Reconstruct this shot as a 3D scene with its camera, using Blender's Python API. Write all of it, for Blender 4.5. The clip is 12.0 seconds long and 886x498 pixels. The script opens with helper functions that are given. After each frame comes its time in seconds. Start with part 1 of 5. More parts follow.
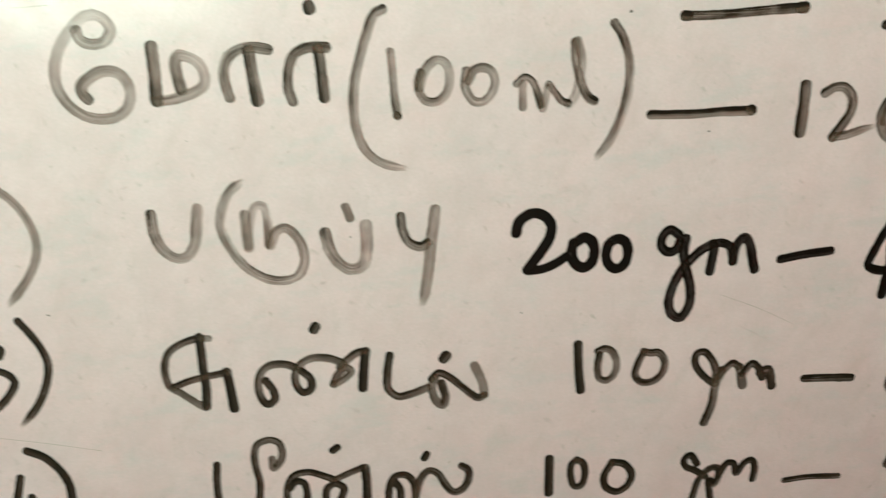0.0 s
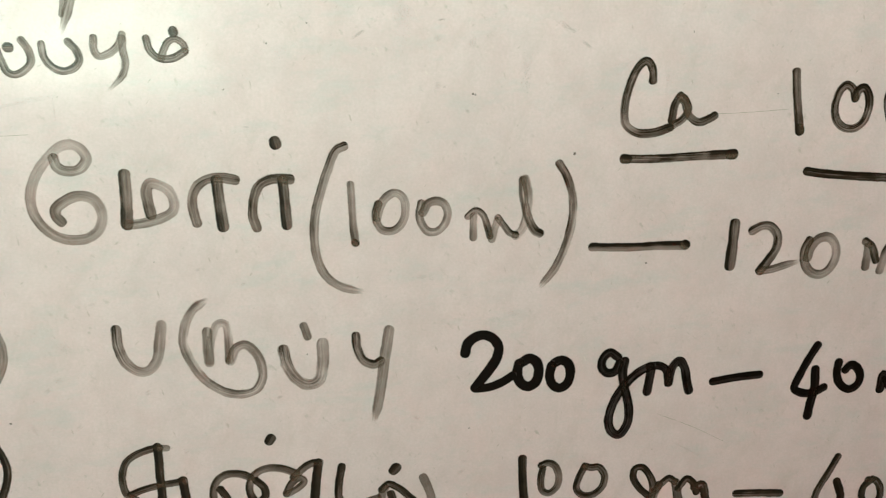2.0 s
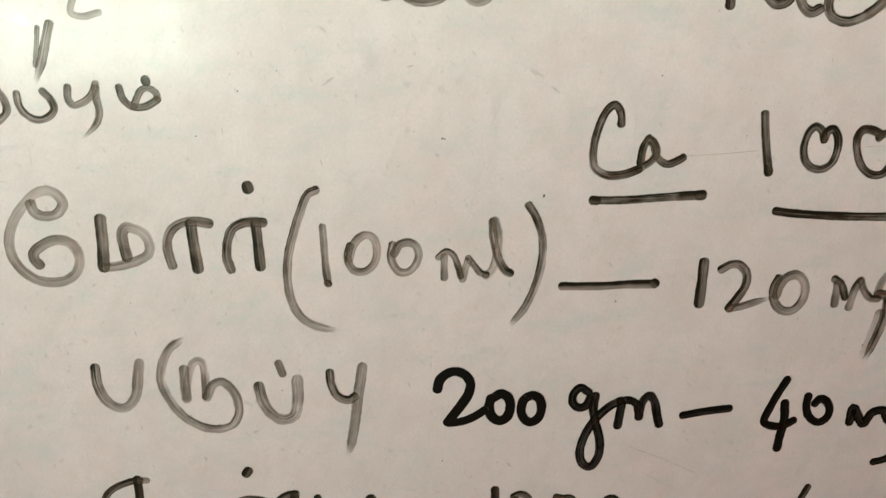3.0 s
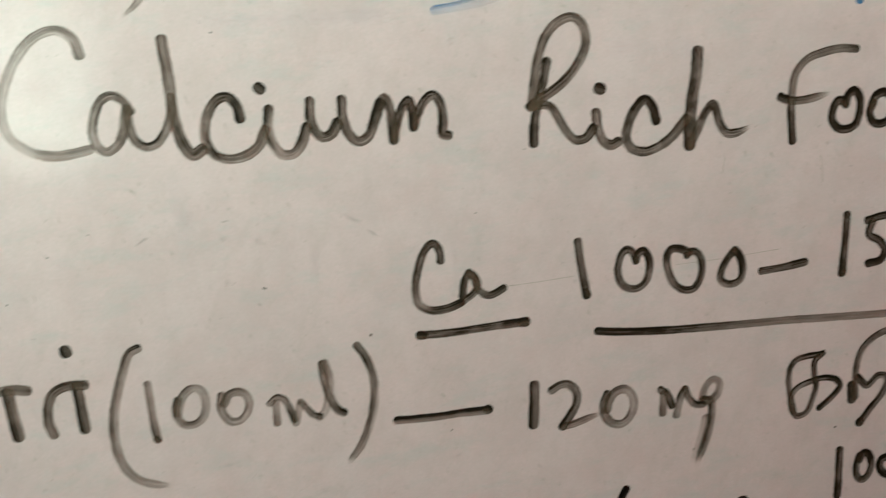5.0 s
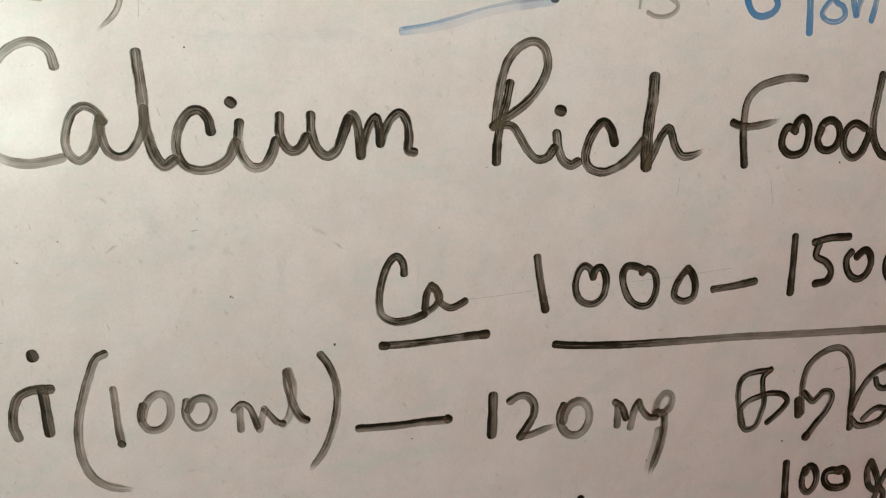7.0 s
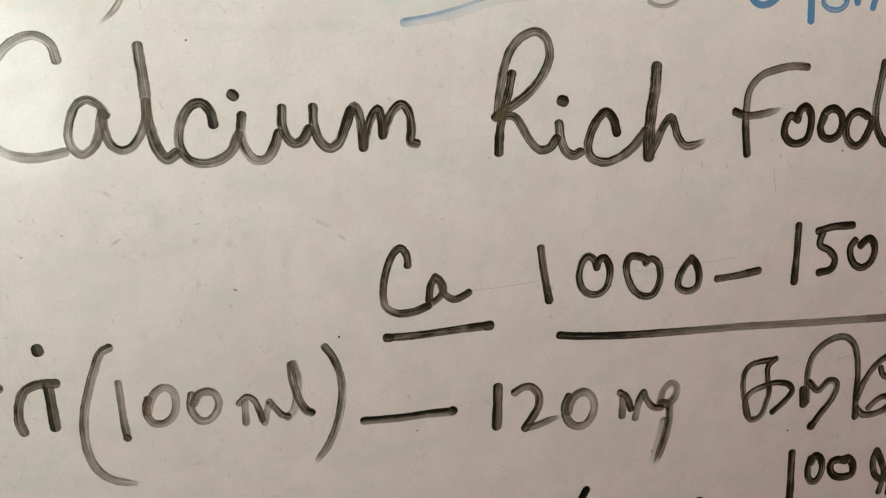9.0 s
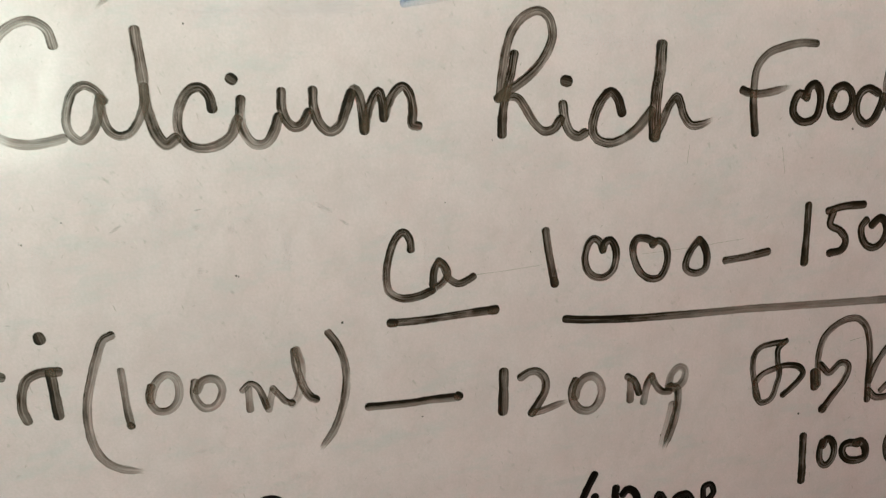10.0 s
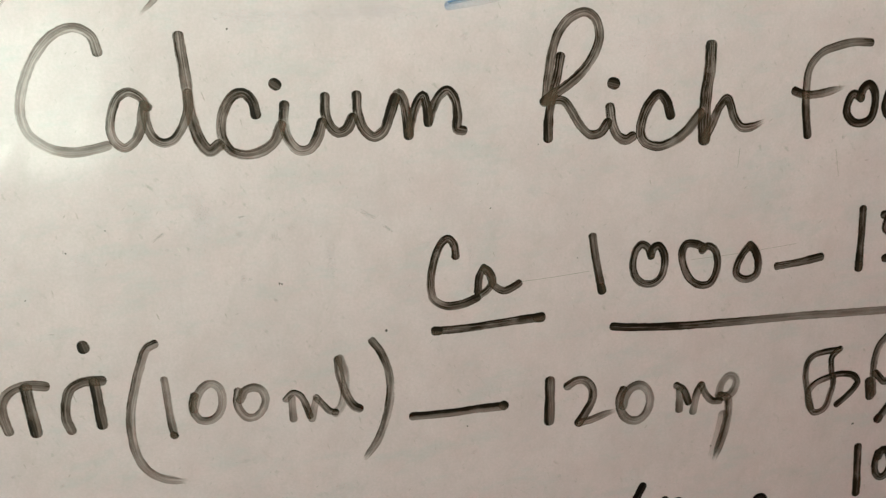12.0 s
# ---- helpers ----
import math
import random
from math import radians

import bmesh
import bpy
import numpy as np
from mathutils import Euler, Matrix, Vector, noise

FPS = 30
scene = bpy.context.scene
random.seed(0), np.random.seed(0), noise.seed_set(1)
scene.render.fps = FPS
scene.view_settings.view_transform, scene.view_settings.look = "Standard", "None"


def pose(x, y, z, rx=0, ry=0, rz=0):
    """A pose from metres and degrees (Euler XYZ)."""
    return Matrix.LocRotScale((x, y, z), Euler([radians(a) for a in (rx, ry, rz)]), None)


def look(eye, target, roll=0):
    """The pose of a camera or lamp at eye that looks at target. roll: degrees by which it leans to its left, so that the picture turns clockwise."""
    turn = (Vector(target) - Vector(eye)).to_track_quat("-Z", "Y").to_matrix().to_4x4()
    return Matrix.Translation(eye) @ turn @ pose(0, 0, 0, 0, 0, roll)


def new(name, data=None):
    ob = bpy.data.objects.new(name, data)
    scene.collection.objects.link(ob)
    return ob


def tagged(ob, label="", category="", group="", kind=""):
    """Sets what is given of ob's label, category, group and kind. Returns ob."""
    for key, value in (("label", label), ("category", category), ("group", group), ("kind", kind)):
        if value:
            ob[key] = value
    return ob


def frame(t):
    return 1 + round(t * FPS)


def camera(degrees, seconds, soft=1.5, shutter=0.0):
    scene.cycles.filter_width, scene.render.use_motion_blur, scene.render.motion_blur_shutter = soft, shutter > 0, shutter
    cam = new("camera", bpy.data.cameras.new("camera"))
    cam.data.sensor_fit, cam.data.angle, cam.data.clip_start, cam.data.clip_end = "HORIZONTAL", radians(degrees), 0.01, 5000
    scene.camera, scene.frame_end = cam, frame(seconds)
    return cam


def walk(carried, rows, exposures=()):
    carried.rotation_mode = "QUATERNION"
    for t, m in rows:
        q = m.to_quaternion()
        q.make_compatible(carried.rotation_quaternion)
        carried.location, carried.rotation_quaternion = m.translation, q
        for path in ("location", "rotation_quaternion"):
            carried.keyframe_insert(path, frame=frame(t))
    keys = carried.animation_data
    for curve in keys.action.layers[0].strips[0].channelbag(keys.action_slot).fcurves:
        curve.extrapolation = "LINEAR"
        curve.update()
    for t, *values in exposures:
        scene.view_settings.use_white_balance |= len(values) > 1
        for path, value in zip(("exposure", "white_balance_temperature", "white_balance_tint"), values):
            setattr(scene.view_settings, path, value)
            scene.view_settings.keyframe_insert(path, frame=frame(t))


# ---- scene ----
cam = camera(53.89, 12.0, soft=1.2, shutter=0.5)
PATH = [
    (0, (-0.07607, -0.21945, 1.46124), (-0.04449, 0.25608, 1.31000), -1.00),
    (0.2, (-0.06935, -0.21848, 1.45879), (-0.02945, 0.25693, 1.30916), -0.40),
    (0.3, (-0.06567, -0.21822, 1.46157), (-0.02280, 0.25658, 1.31083), -0.07),
    (0.5, (-0.06302, -0.21990, 1.46345), (-0.01297, 0.25679, 1.32111), 0.36),
    (0.7, (-0.06367, -0.22139, 1.46588), (-0.01344, 0.25596, 1.32586), 0.93),
    (0.8, (-0.06485, -0.22204, 1.46682), (-0.01818, 0.25620, 1.32859), 0.99),
    (1, (-0.07021, -0.22165, 1.46822), (-0.02382, 0.25709, 1.33164), 1.72),
    (1.2, (-0.06833, -0.22075, 1.47342), (-0.00889, 0.25862, 1.34428), 2.20),
    (1.5, (-0.06476, -0.22614, 1.47623), (-0.01009, 0.25686, 1.35907), 0.37),
    (1.7, (-0.06642, -0.22706, 1.47943), (-0.01438, 0.25526, 1.35839), 0.47),
    (2, (-0.07292, -0.22810, 1.48178), (-0.02186, 0.25467, 1.36209), 1.07),
    (2.2, (-0.07361, -0.22916, 1.48079), (-0.02876, 0.25387, 1.35969), 0.65),
    (2.5, (-0.07370, -0.23084, 1.48211), (-0.02264, 0.25248, 1.36467), 0.46),
    (2.7, (-0.06644, -0.22862, 1.49082), (-0.02357, 0.25181, 1.35908), 1.04),
    (4.3, (-0.05629, -0.23150, 1.51121), (0.00954, 0.25093, 1.39750), -1.40),
    (4.5, (-0.05453, -0.23204, 1.51692), (0.02083, 0.25080, 1.41117), -1.31),
    (4.8, (-0.04623, -0.22974, 1.52444), (0.04109, 0.25081, 1.41746), -1.28),
    (5, (-0.03642, -0.22973, 1.52427), (0.05459, 0.25061, 1.41943), -1.59),
    (5.2, (-0.03263, -0.23459, 1.52822), (0.07028, 0.24533, 1.43286), -1.56),
    (5.5, (-0.03171, -0.23827, 1.52809), (0.07077, 0.24257, 1.43705), -1.25),
    (5.7, (-0.03130, -0.23886, 1.52598), (0.07074, 0.24253, 1.43740), -1.14),
    (6, (-0.03291, -0.23803, 1.52575), (0.06996, 0.24284, 1.43529), -0.99),
    (6.5, (-0.03395, -0.23732, 1.52414), (0.07057, 0.24259, 1.43053), -0.83),
    (6.7, (-0.03447, -0.23724, 1.52317), (0.07201, 0.24199, 1.42830), -0.52),
    (7, (-0.03584, -0.23719, 1.52588), (0.07198, 0.24117, 1.42815), -0.06),
    (9, (-0.03626, -0.23763, 1.52338), (0.07026, 0.24106, 1.42589), -0.63),
    (9.5, (-0.03425, -0.23587, 1.52209), (0.07059, 0.24247, 1.42108), -0.96),
    (9.7, (-0.03515, -0.23658, 1.52361), (0.07108, 0.24105, 1.42071), -0.92),
    (10, (-0.03358, -0.23574, 1.52109), (0.06617, 0.24325, 1.41805), -1.41),
    (10.2, (-0.03079, -0.23372, 1.51913), (0.07002, 0.24467, 1.41436), -1.73),
    (10.5, (-0.03230, -0.23357, 1.52006), (0.06610, 0.24595, 1.41817), -1.36),
    (10.7, (-0.03393, -0.23342, 1.52125), (0.06243, 0.24710, 1.42218), -1.09),
    (11, (-0.04279, -0.23145, 1.52458), (0.04836, 0.25046, 1.42733), -0.60),
    (11.2, (-0.04007, -0.23329, 1.52565), (0.05261, 0.24813, 1.42746), -0.64),
    (11.5, (-0.03859, -0.23254, 1.52309), (0.05697, 0.24826, 1.42460), -1.00),
    (11.7, (-0.03911, -0.23045, 1.52176), (0.05486, 0.25024, 1.42126), -1.18),
    (12, (-0.03805, -0.23064, 1.52018), (0.04759, 0.25201, 1.42163), -1.99),
]
EXPOSURES = [(0.0, -0.40, 6500, 7), (0.2, -0.41, 6500, 7), (0.5, -0.35, 6500, 7), (1.5, -0.53, 6500, 7.5), (2.7, -0.65, 6500, 8.5), (4.5, -0.94, 6500, 11), (5.0, -1.03, 6500, 12), (5.5, -0.95, 6500, 12), (12.0, -0.94, 6500, 12)]
walk(cam, [(t, look(eye, target, roll)) for t, eye, target, roll in PATH], EXPOSURES)

# ---- light: daylight from a far window, shaped by an added partition's opening ----
WIN_X0, WIN_X1, WIN_Z0, WIN_Z1, WIN_BAR = -2.66, -0.70, 0.85, 1.95, 1.20
GAP_X0, GAP_X1, GAP_Z0, GAP_Z1 = -0.89, -0.363, 1.370, 1.98
ROOM_X0, ROOM_X1, ROOM_Y0, ROOM_Y1, ROOM_H = -2.7, 1.5, -5.0, 0.03, 2.6
PART_Y = -1.5

world = bpy.data.worlds.new("world")
scene.world = world
world.use_nodes = True
sky = world.node_tree.nodes.new("ShaderNodeTexSky")
sky.sky_type, sky.sun_disc = "NISHITA", False
sky.sun_elevation, sky.sun_rotation = radians(40), radians(20)
world.node_tree.links.new(sky.outputs[0], world.node_tree.nodes["Background"].inputs["Color"])
world.node_tree.nodes["Background"].inputs["Strength"].default_value = 0.1

# two lamps fill the window; the lower is stronger to brighten the upper board
for z0, z1, glow in ((WIN_Z0, WIN_BAR, 600.0), (WIN_BAR, WIN_Z1, 331.0)):
    day = bpy.data.lights.new("window_daylight", "AREA")
    day.shape, day.size, day.size_y = "RECTANGLE", WIN_X1 - WIN_X0, z1 - z0
    day.energy, day.color = glow * day.size * day.size_y, (0.81, 1.0, 0.825)
    middle = ((WIN_X0 + WIN_X1) / 2, (z0 + z1) / 2)
    new("window_daylight", day).matrix_world = look((middle[0], ROOM_Y0 - 0.02, middle[1]), (middle[0], 0, middle[1]))


# ---- materials ----
def material(name):
    m = bpy.data.materials.new(name)
    m.use_nodes = True
    return m, m.node_tree, m.node_tree.nodes["Principled BSDF"]


def node(tree, kind, **values):
    n = tree.nodes.new("ShaderNode" + kind)
    for key, value in values.items():
        n.inputs[key].default_value = value
    return n


def math_node(tree, op, a, b=None, clamp=False):
    n = tree.nodes.new("ShaderNodeMath")
    n.operation, n.use_clamp = op, clamp
    for i, v in enumerate((a, b)):
        if v is None:
            continue
        if isinstance(v, (int, float)):
            n.inputs[i].default_value = v
        else:
            tree.links.new(v, n.inputs[i])
    return n.outputs[0]


def noise_of(tree, vector, scale, detail=3.0, rough=0.5):
    n = node(tree, "TexNoise", Scale=scale, Detail=detail, Roughness=rough)
    tree.links.new(vector, n.inputs["Vector"])
    return n.outputs["Fac"]


def ramp(tree, fac, stops):
    r = tree.nodes.new("ShaderNodeValToRGB")
    els = r.color_ramp.elements
    while len(els) < len(stops):
        els.new(0.5)
    for e, (p, c) in zip(els, stops):
        e.position, e.color = p, (*c, 1)
    tree.links.new(fac, r.inputs["Fac"])
    return r.outputs["Color"]


def mix_colour(tree, fac, a, b):
    n = tree.nodes.new("ShaderNodeMix")
    n.data_type = "RGBA"
    for sock, v in ((n.inputs["Factor"], fac), (n.inputs["A"], a), (n.inputs["B"], b)):
        if isinstance(v, (int, float)):
            sock.default_value = v
        elif isinstance(v, tuple):
            sock.default_value = (*v, 1)
        else:
            tree.links.new(v, sock)
    return n.outputs["Result"]


def stretched(tree, scale, turn=0.0):
    co = tree.nodes.new("ShaderNodeTexCoord")
    mp = tree.nodes.new("ShaderNodeMapping")
    mp.vector_type = "TEXTURE"
    mp.inputs["Scale"].default_value = [1 / v for v in scale]
    mp.inputs["Rotation"].default_value = (0, radians(turn), 0)
    tree.links.new(co.outputs["Object"], mp.inputs["Vector"])
    return mp.outputs["Vector"]


def board_material():
    """Melamine whiteboard: glossy off-white with wiping haze, ghosts of old ink, eraser dust and fine dents."""
    m, t, p = material("whiteboard_melamine")
    flat = stretched(t, (1, 1, 1))
    wipe = stretched(t, (1, 1, 0.4), 24)
    c = mix_colour(t, ramp(t, noise_of(t, flat, 60, 5, 0.7), [(0.40, (0, 0, 0)), (0.60, (1, 1, 1))]), (0.784, 0.642, 0.678), (0.845, 0.698, 0.740))
    # pale blue and grey ghosts of wiped ink
    blue = ramp(t, noise_of(t, stretched(t, (0.6, 1, 1.5), -6), 75, 5, 0.7), [(0.52, (0, 0, 0)), (0.66, (1, 1, 1))])
    c = mix_colour(t, math_node(t, "MULTIPLY", blue, 0.5), c, (0.665, 0.64, 0.66))
    cloud = noise_of(t, wipe, 170, 5, 0.7)
    dirt = ramp(t, cloud, [(0.52, (0, 0, 0)), (0.70, (1, 1, 1))])
    c = mix_colour(t, math_node(t, "MULTIPLY", dirt, 0.2), c, (0.55, 0.48, 0.45))
    # small smudges left by the eraser, in loose fields
    small = ramp(t, noise_of(t, stretched(t, (1, 1, 0.55), -38), 520, 3, 0.6), [(0.61, (0, 0, 0)), (0.74, (1, 1, 1))])
    field = ramp(t, noise_of(t, flat, 38, 3), [(0.46, (0, 0, 0)), (0.60, (1, 1, 1))])
    c = mix_colour(t, math_node(t, "MULTIPLY", math_node(t, "MULTIPLY", small, field), 0.55), c, (0.42, 0.375, 0.345))
    # fine ticks and nicks, some dark and some pale
    for turn, tint, amount, size in ((-48, (0.34, 0.27, 0.24), 0.55, 520), (75, (0.38, 0.29, 0.26), 0.5, 400), (63, (0.93, 0.83, 0.81), 0.5, 480)):
        tick = ramp(t, noise_of(t, stretched(t, (0.55, 1, 2.4), turn), size, 2, 0.5), [(0.70, (0, 0, 0)), (0.78, (1, 1, 1))])
        c = mix_colour(t, math_node(t, "MULTIPLY", tick, amount), c, tint)
    grain = ramp(t, noise_of(t, flat, 1300, 3, 0.7), [(0.35, (0, 0, 0)), (0.65, (1, 1, 1))])
    c = mix_colour(t, math_node(t, "MULTIPLY", grain, 0.22), c, (0.54, 0.47, 0.44))
    t.links.new(c, p.inputs["Base Color"])
    p.inputs["Roughness"].default_value = 0.45
    p.inputs["IOR"].default_value = 1.28
    film = ramp(t, noise_of(t, stretched(t, (1, 1, 0.8), 35), 190, 5, 0.65), [(0.40, (0, 0, 0)), (0.58, (1, 1, 1))])
    t.links.new(math_node(t, "ADD", math_node(t, "MULTIPLY", film, 0.095), 0.05), p.inputs["Coat Weight"])
    haze = math_node(t, "ADD", math_node(t, "MULTIPLY", noise_of(t, flat, 150, 4, 0.7), 0.11), 0.038)
    t.links.new(haze, p.inputs["Coat Roughness"])
    p.inputs["Coat IOR"].default_value = 1.45
    bump = node(t, "Bump", Strength=0.07, Distance=0.0004)
    t.links.new(noise_of(t, flat, 520, 4, 0.7), bump.inputs["Height"])
    t.links.new(bump.outputs[0], p.inputs["Normal"])
    t.links.new(bump.outputs[0], p.inputs["Coat Normal"])
    return m


def ink_material(name, colour, thin, body=1.0):
    """Dry-wipe ink: a film whose density is each stroke's load, streaked along each stroke."""
    m, t, p = material(name)
    uv = t.nodes.new("ShaderNodeUVMap")
    uv.uv_map = "along"
    info = t.nodes.new("ShaderNodeObjectInfo")
    shift = t.nodes.new("ShaderNodeCombineXYZ")
    t.links.new(math_node(t, "MULTIPLY", info.outputs["Random"], 50.0), shift.inputs["Z"])
    place = t.nodes.new("ShaderNodeVectorMath")
    t.links.new(uv.outputs[0], place.inputs[0])
    t.links.new(shift.outputs[0], place.inputs[1])

    def along(u, v):
        s = t.nodes.new("ShaderNodeVectorMath")
        s.operation = "MULTIPLY"
        t.links.new(place.outputs[0], s.inputs[0])
        s.inputs[1].default_value = (u, v, 1)
        return s.outputs[0]

    def density(key):
        a = t.nodes.new("ShaderNodeAttribute")
        a.attribute_name = key
        return a.outputs["Fac"]

    load, dry = density("load"), density("dryness")
    bend = t.nodes.new("ShaderNodeCombineXYZ")
    t.links.new(math_node(t, "MULTIPLY", math_node(t, "SUBTRACT", noise_of(t, along(0.16, 0.25), 1.0, 1), 0.5), 1.1), bend.inputs["Y"])
    bent = t.nodes.new("ShaderNodeVectorMath")
    t.links.new(along(0.05, 2.7), bent.inputs[0])
    t.links.new(bend.outputs[0], bent.inputs[1])
    streak = noise_of(t, bent.outputs[0], 1.0, 3, 0.65)
    patch = noise_of(t, along(0.22, 0.5), 1.0, 3, 0.55)
    lean = ramp(t, streak, [(0.40, (1, 1, 1)), (0.52, (0, 0, 0))])
    thick = ramp(t, noise_of(t, along(0.06, 1.6), 1.0, 2, 0.5), [(0.50, (0, 0, 0)), (0.66, (1, 1, 1))])
    swing = math_node(t, "ADD", math_node(t, "MULTIPLY", lean, -0.75),
                      math_node(t, "ADD", math_node(t, "MULTIPLY", thick, 0.40), math_node(t, "MULTIPLY", math_node(t, "SUBTRACT", patch, 0.5), 1.8)))
    a = math_node(t, "ADD", load, math_node(t, "MULTIPLY", math_node(t, "MULTIPLY", swing, dry), load), clamp=True)
    edge = t.nodes.new("ShaderNodeAttribute")
    edge.attribute_name = "cover"
    # dry bristles leave ragged sides
    rag = ramp(t, noise_of(t, along(0.30, 1.3), 1.0, 3, 0.6), [(0.36, (0, 0, 0)), (0.66, (1, 1, 1))])
    rag = math_node(t, "MULTIPLY", rag, math_node(t, "ADD", math_node(t, "MULTIPLY", dry, 1.1), 0.25))
    a = math_node(t, "MULTIPLY", a, math_node(t, "SUBTRACT", math_node(t, "MULTIPLY", edge.outputs["Fac"], 2.1), rag, clamp=True), clamp=True)
    # a thin film still hides the board under a lighter, browner tone
    t.links.new(math_node(t, "POWER", a, body), p.inputs["Alpha"])
    t.links.new(mix_colour(t, a, thin, colour), p.inputs["Base Color"])
    p.inputs["Roughness"].default_value = 0.5
    p.inputs["IOR"].default_value = 1.2
    p.inputs["Coat Weight"].default_value = 0.06
    p.inputs["Coat Roughness"].default_value = 0.09
    p.inputs["Coat IOR"].default_value = 1.45
    return m


def wall_material(name, colour, scale=40):
    m, t, p = material(name)
    at = stretched(t, (1, 1, 1))
    n = noise_of(t, at, 3, 4)
    c = mix_colour(t, n, tuple(v * 0.94 for v in colour), colour)
    t.links.new(c, p.inputs["Base Color"])
    p.inputs["Roughness"].default_value = 0.8
    bump = node(t, "Bump", Strength=0.15, Distance=0.002)
    t.links.new(noise_of(t, at, scale, 4), bump.inputs["Height"])
    t.links.new(bump.outputs[0], p.inputs["Normal"])
    return m


BOARD = board_material()
BLACK = ink_material("black_marker_ink", (0.013, 0.0075, 0.0045), (0.305, 0.20, 0.142), 0.75)
BOLD = ink_material("fresh_black_marker_ink", (0.006, 0.003, 0.002), (0.075, 0.04, 0.026), 0.85)
SMUDGE = ink_material("eraser_smudge", (0.14, 0.11, 0.095), (0.22, 0.17, 0.15))
BLUE = ink_material("blue_marker_ink", (0.02, 0.15, 0.42), (0.20, 0.45, 0.76))
PAINT = wall_material("warm_wall_paint", (0.74, 0.225, 0.20))
CEILING = wall_material("ceiling_paint", (0.6, 0.44, 0.40))
TILES = wall_material("floor_tiles", (0.46, 0.19, 0.13), 12)
WOOD = wall_material("white_window_wood", (0.78, 0.76, 0.72), 60)
SCRATCH, _t, _p = material("grey_scratch")
_p.inputs["Base Color"].default_value = (0.44, 0.37, 0.34, 1)
_p.inputs["Roughness"].default_value = 0.5


# ---- building helpers ----
def box(bm, x0, y0, z0, x1, y1, z1, bevel=0.0):
    made = bmesh.ops.create_cube(bm, size=1, matrix=Matrix.LocRotScale(((x0 + x1) / 2, (y0 + y1) / 2, (z0 + z1) / 2), None, (x1 - x0, y1 - y0, z1 - z0)))
    if bevel:
        edges = {e for v in made["verts"] for e in v.link_edges}
        bmesh.ops.bevel(bm, geom=list(edges), offset=bevel, segments=2, affect="EDGES")


def mesh_of(name, bm, mat):
    me = bpy.data.meshes.new(name)
    bm.to_mesh(me)
    bm.free()
    me.materials.append(mat)
    return me


def part(name, bm, mat, parent=None, label=""):
    ob = new(name, mesh_of(name, bm, mat))
    if parent:
        ob.parent = parent
    return tagged(ob, label)


def slab(name, mat, *dims, label="", category=""):
    bm = bmesh.new()
    box(bm, *dims)
    return tagged(part(name, bm, mat), label, category, kind="structure")


# ---- the room that closes the place ----
T = 0.12
slab("floor", TILES, ROOM_X0 - T, ROOM_Y0 - T, -0.1, ROOM_X1 + T, ROOM_Y1 + T, 0, label="plain red-brown tiled floor of the room", category="floor")
slab("ceiling", CEILING, ROOM_X0 - T, ROOM_Y0 - T, ROOM_H, ROOM_X1 + T, ROOM_Y1 + T, ROOM_H + 0.1, label="plain off-white painted ceiling", category="ceiling")
slab("wall_north", PAINT, ROOM_X0 - T, ROOM_Y1, 0, ROOM_X1 + T, ROOM_Y1 + T, ROOM_H, label="plain warm painted wall behind the whiteboard", category="wall")
slab("wall_west", PAINT, ROOM_X0 - T, ROOM_Y0 - T, 0, ROOM_X0, ROOM_Y1, ROOM_H, label="plain warm painted side wall", category="wall")
slab("wall_east", PAINT, ROOM_X1, ROOM_Y0 - T, 0, ROOM_X1 + T, ROOM_Y1, ROOM_H, label="plain warm painted side wall", category="wall")


def holed_wall(name, label, y0, y1, x0, z0, x1, z1):
    bm = bmesh.new()
    box(bm, ROOM_X0, y0, 0, x0, y1, ROOM_H)
    box(bm, x1, y0, 0, ROOM_X1, y1, ROOM_H)
    box(bm, x0, y0, 0, x1, y1, z0)
    box(bm, x0, y0, z1, x1, y1, ROOM_H)
    tagged(part(name, bm, PAINT), label, "wall", kind="structure")


# unseen partition, added so its opening's edges soften the light down and right
holed_wall("light_mask_partition", "added unseen partition whose opening shapes the light on the board", PART_Y - 0.05, PART_Y, GAP_X0, GAP_Z0, GAP_X1, GAP_Z1)
holed_wall("wall_south", "plain warm painted wall with a wide window", ROOM_Y0 - T, ROOM_Y0, WIN_X0, WIN_Z0, WIN_X1, WIN_Z1)


def window():
    win = tagged(new("window_1"), "wide bright window with a white frame", "window", kind="structure")
    y0, f = ROOM_Y0 - T + 0.01, 0.03
    # the crossbar is added, unseen, where the two daylight lamps meet
    for x0, z0, x1, z1 in ((WIN_X0, WIN_Z0, WIN_X0 + f, WIN_Z1), (WIN_X1 - f, WIN_Z0, WIN_X1, WIN_Z1),
                           (WIN_X0 + f, WIN_Z0, WIN_X1 - f, WIN_Z0 + f), (WIN_X0 + f, WIN_Z1 - f, WIN_X1 - f, WIN_Z1),
                           (WIN_X0 + f, WIN_BAR - f / 2, WIN_X1 - f, WIN_BAR + f / 2)):
        bm = bmesh.new()
        box(bm, x0, y0, z0, x1, y0 + 0.04, z1, 0.004)
        part("window_frame", bm, WOOD, win)


window()

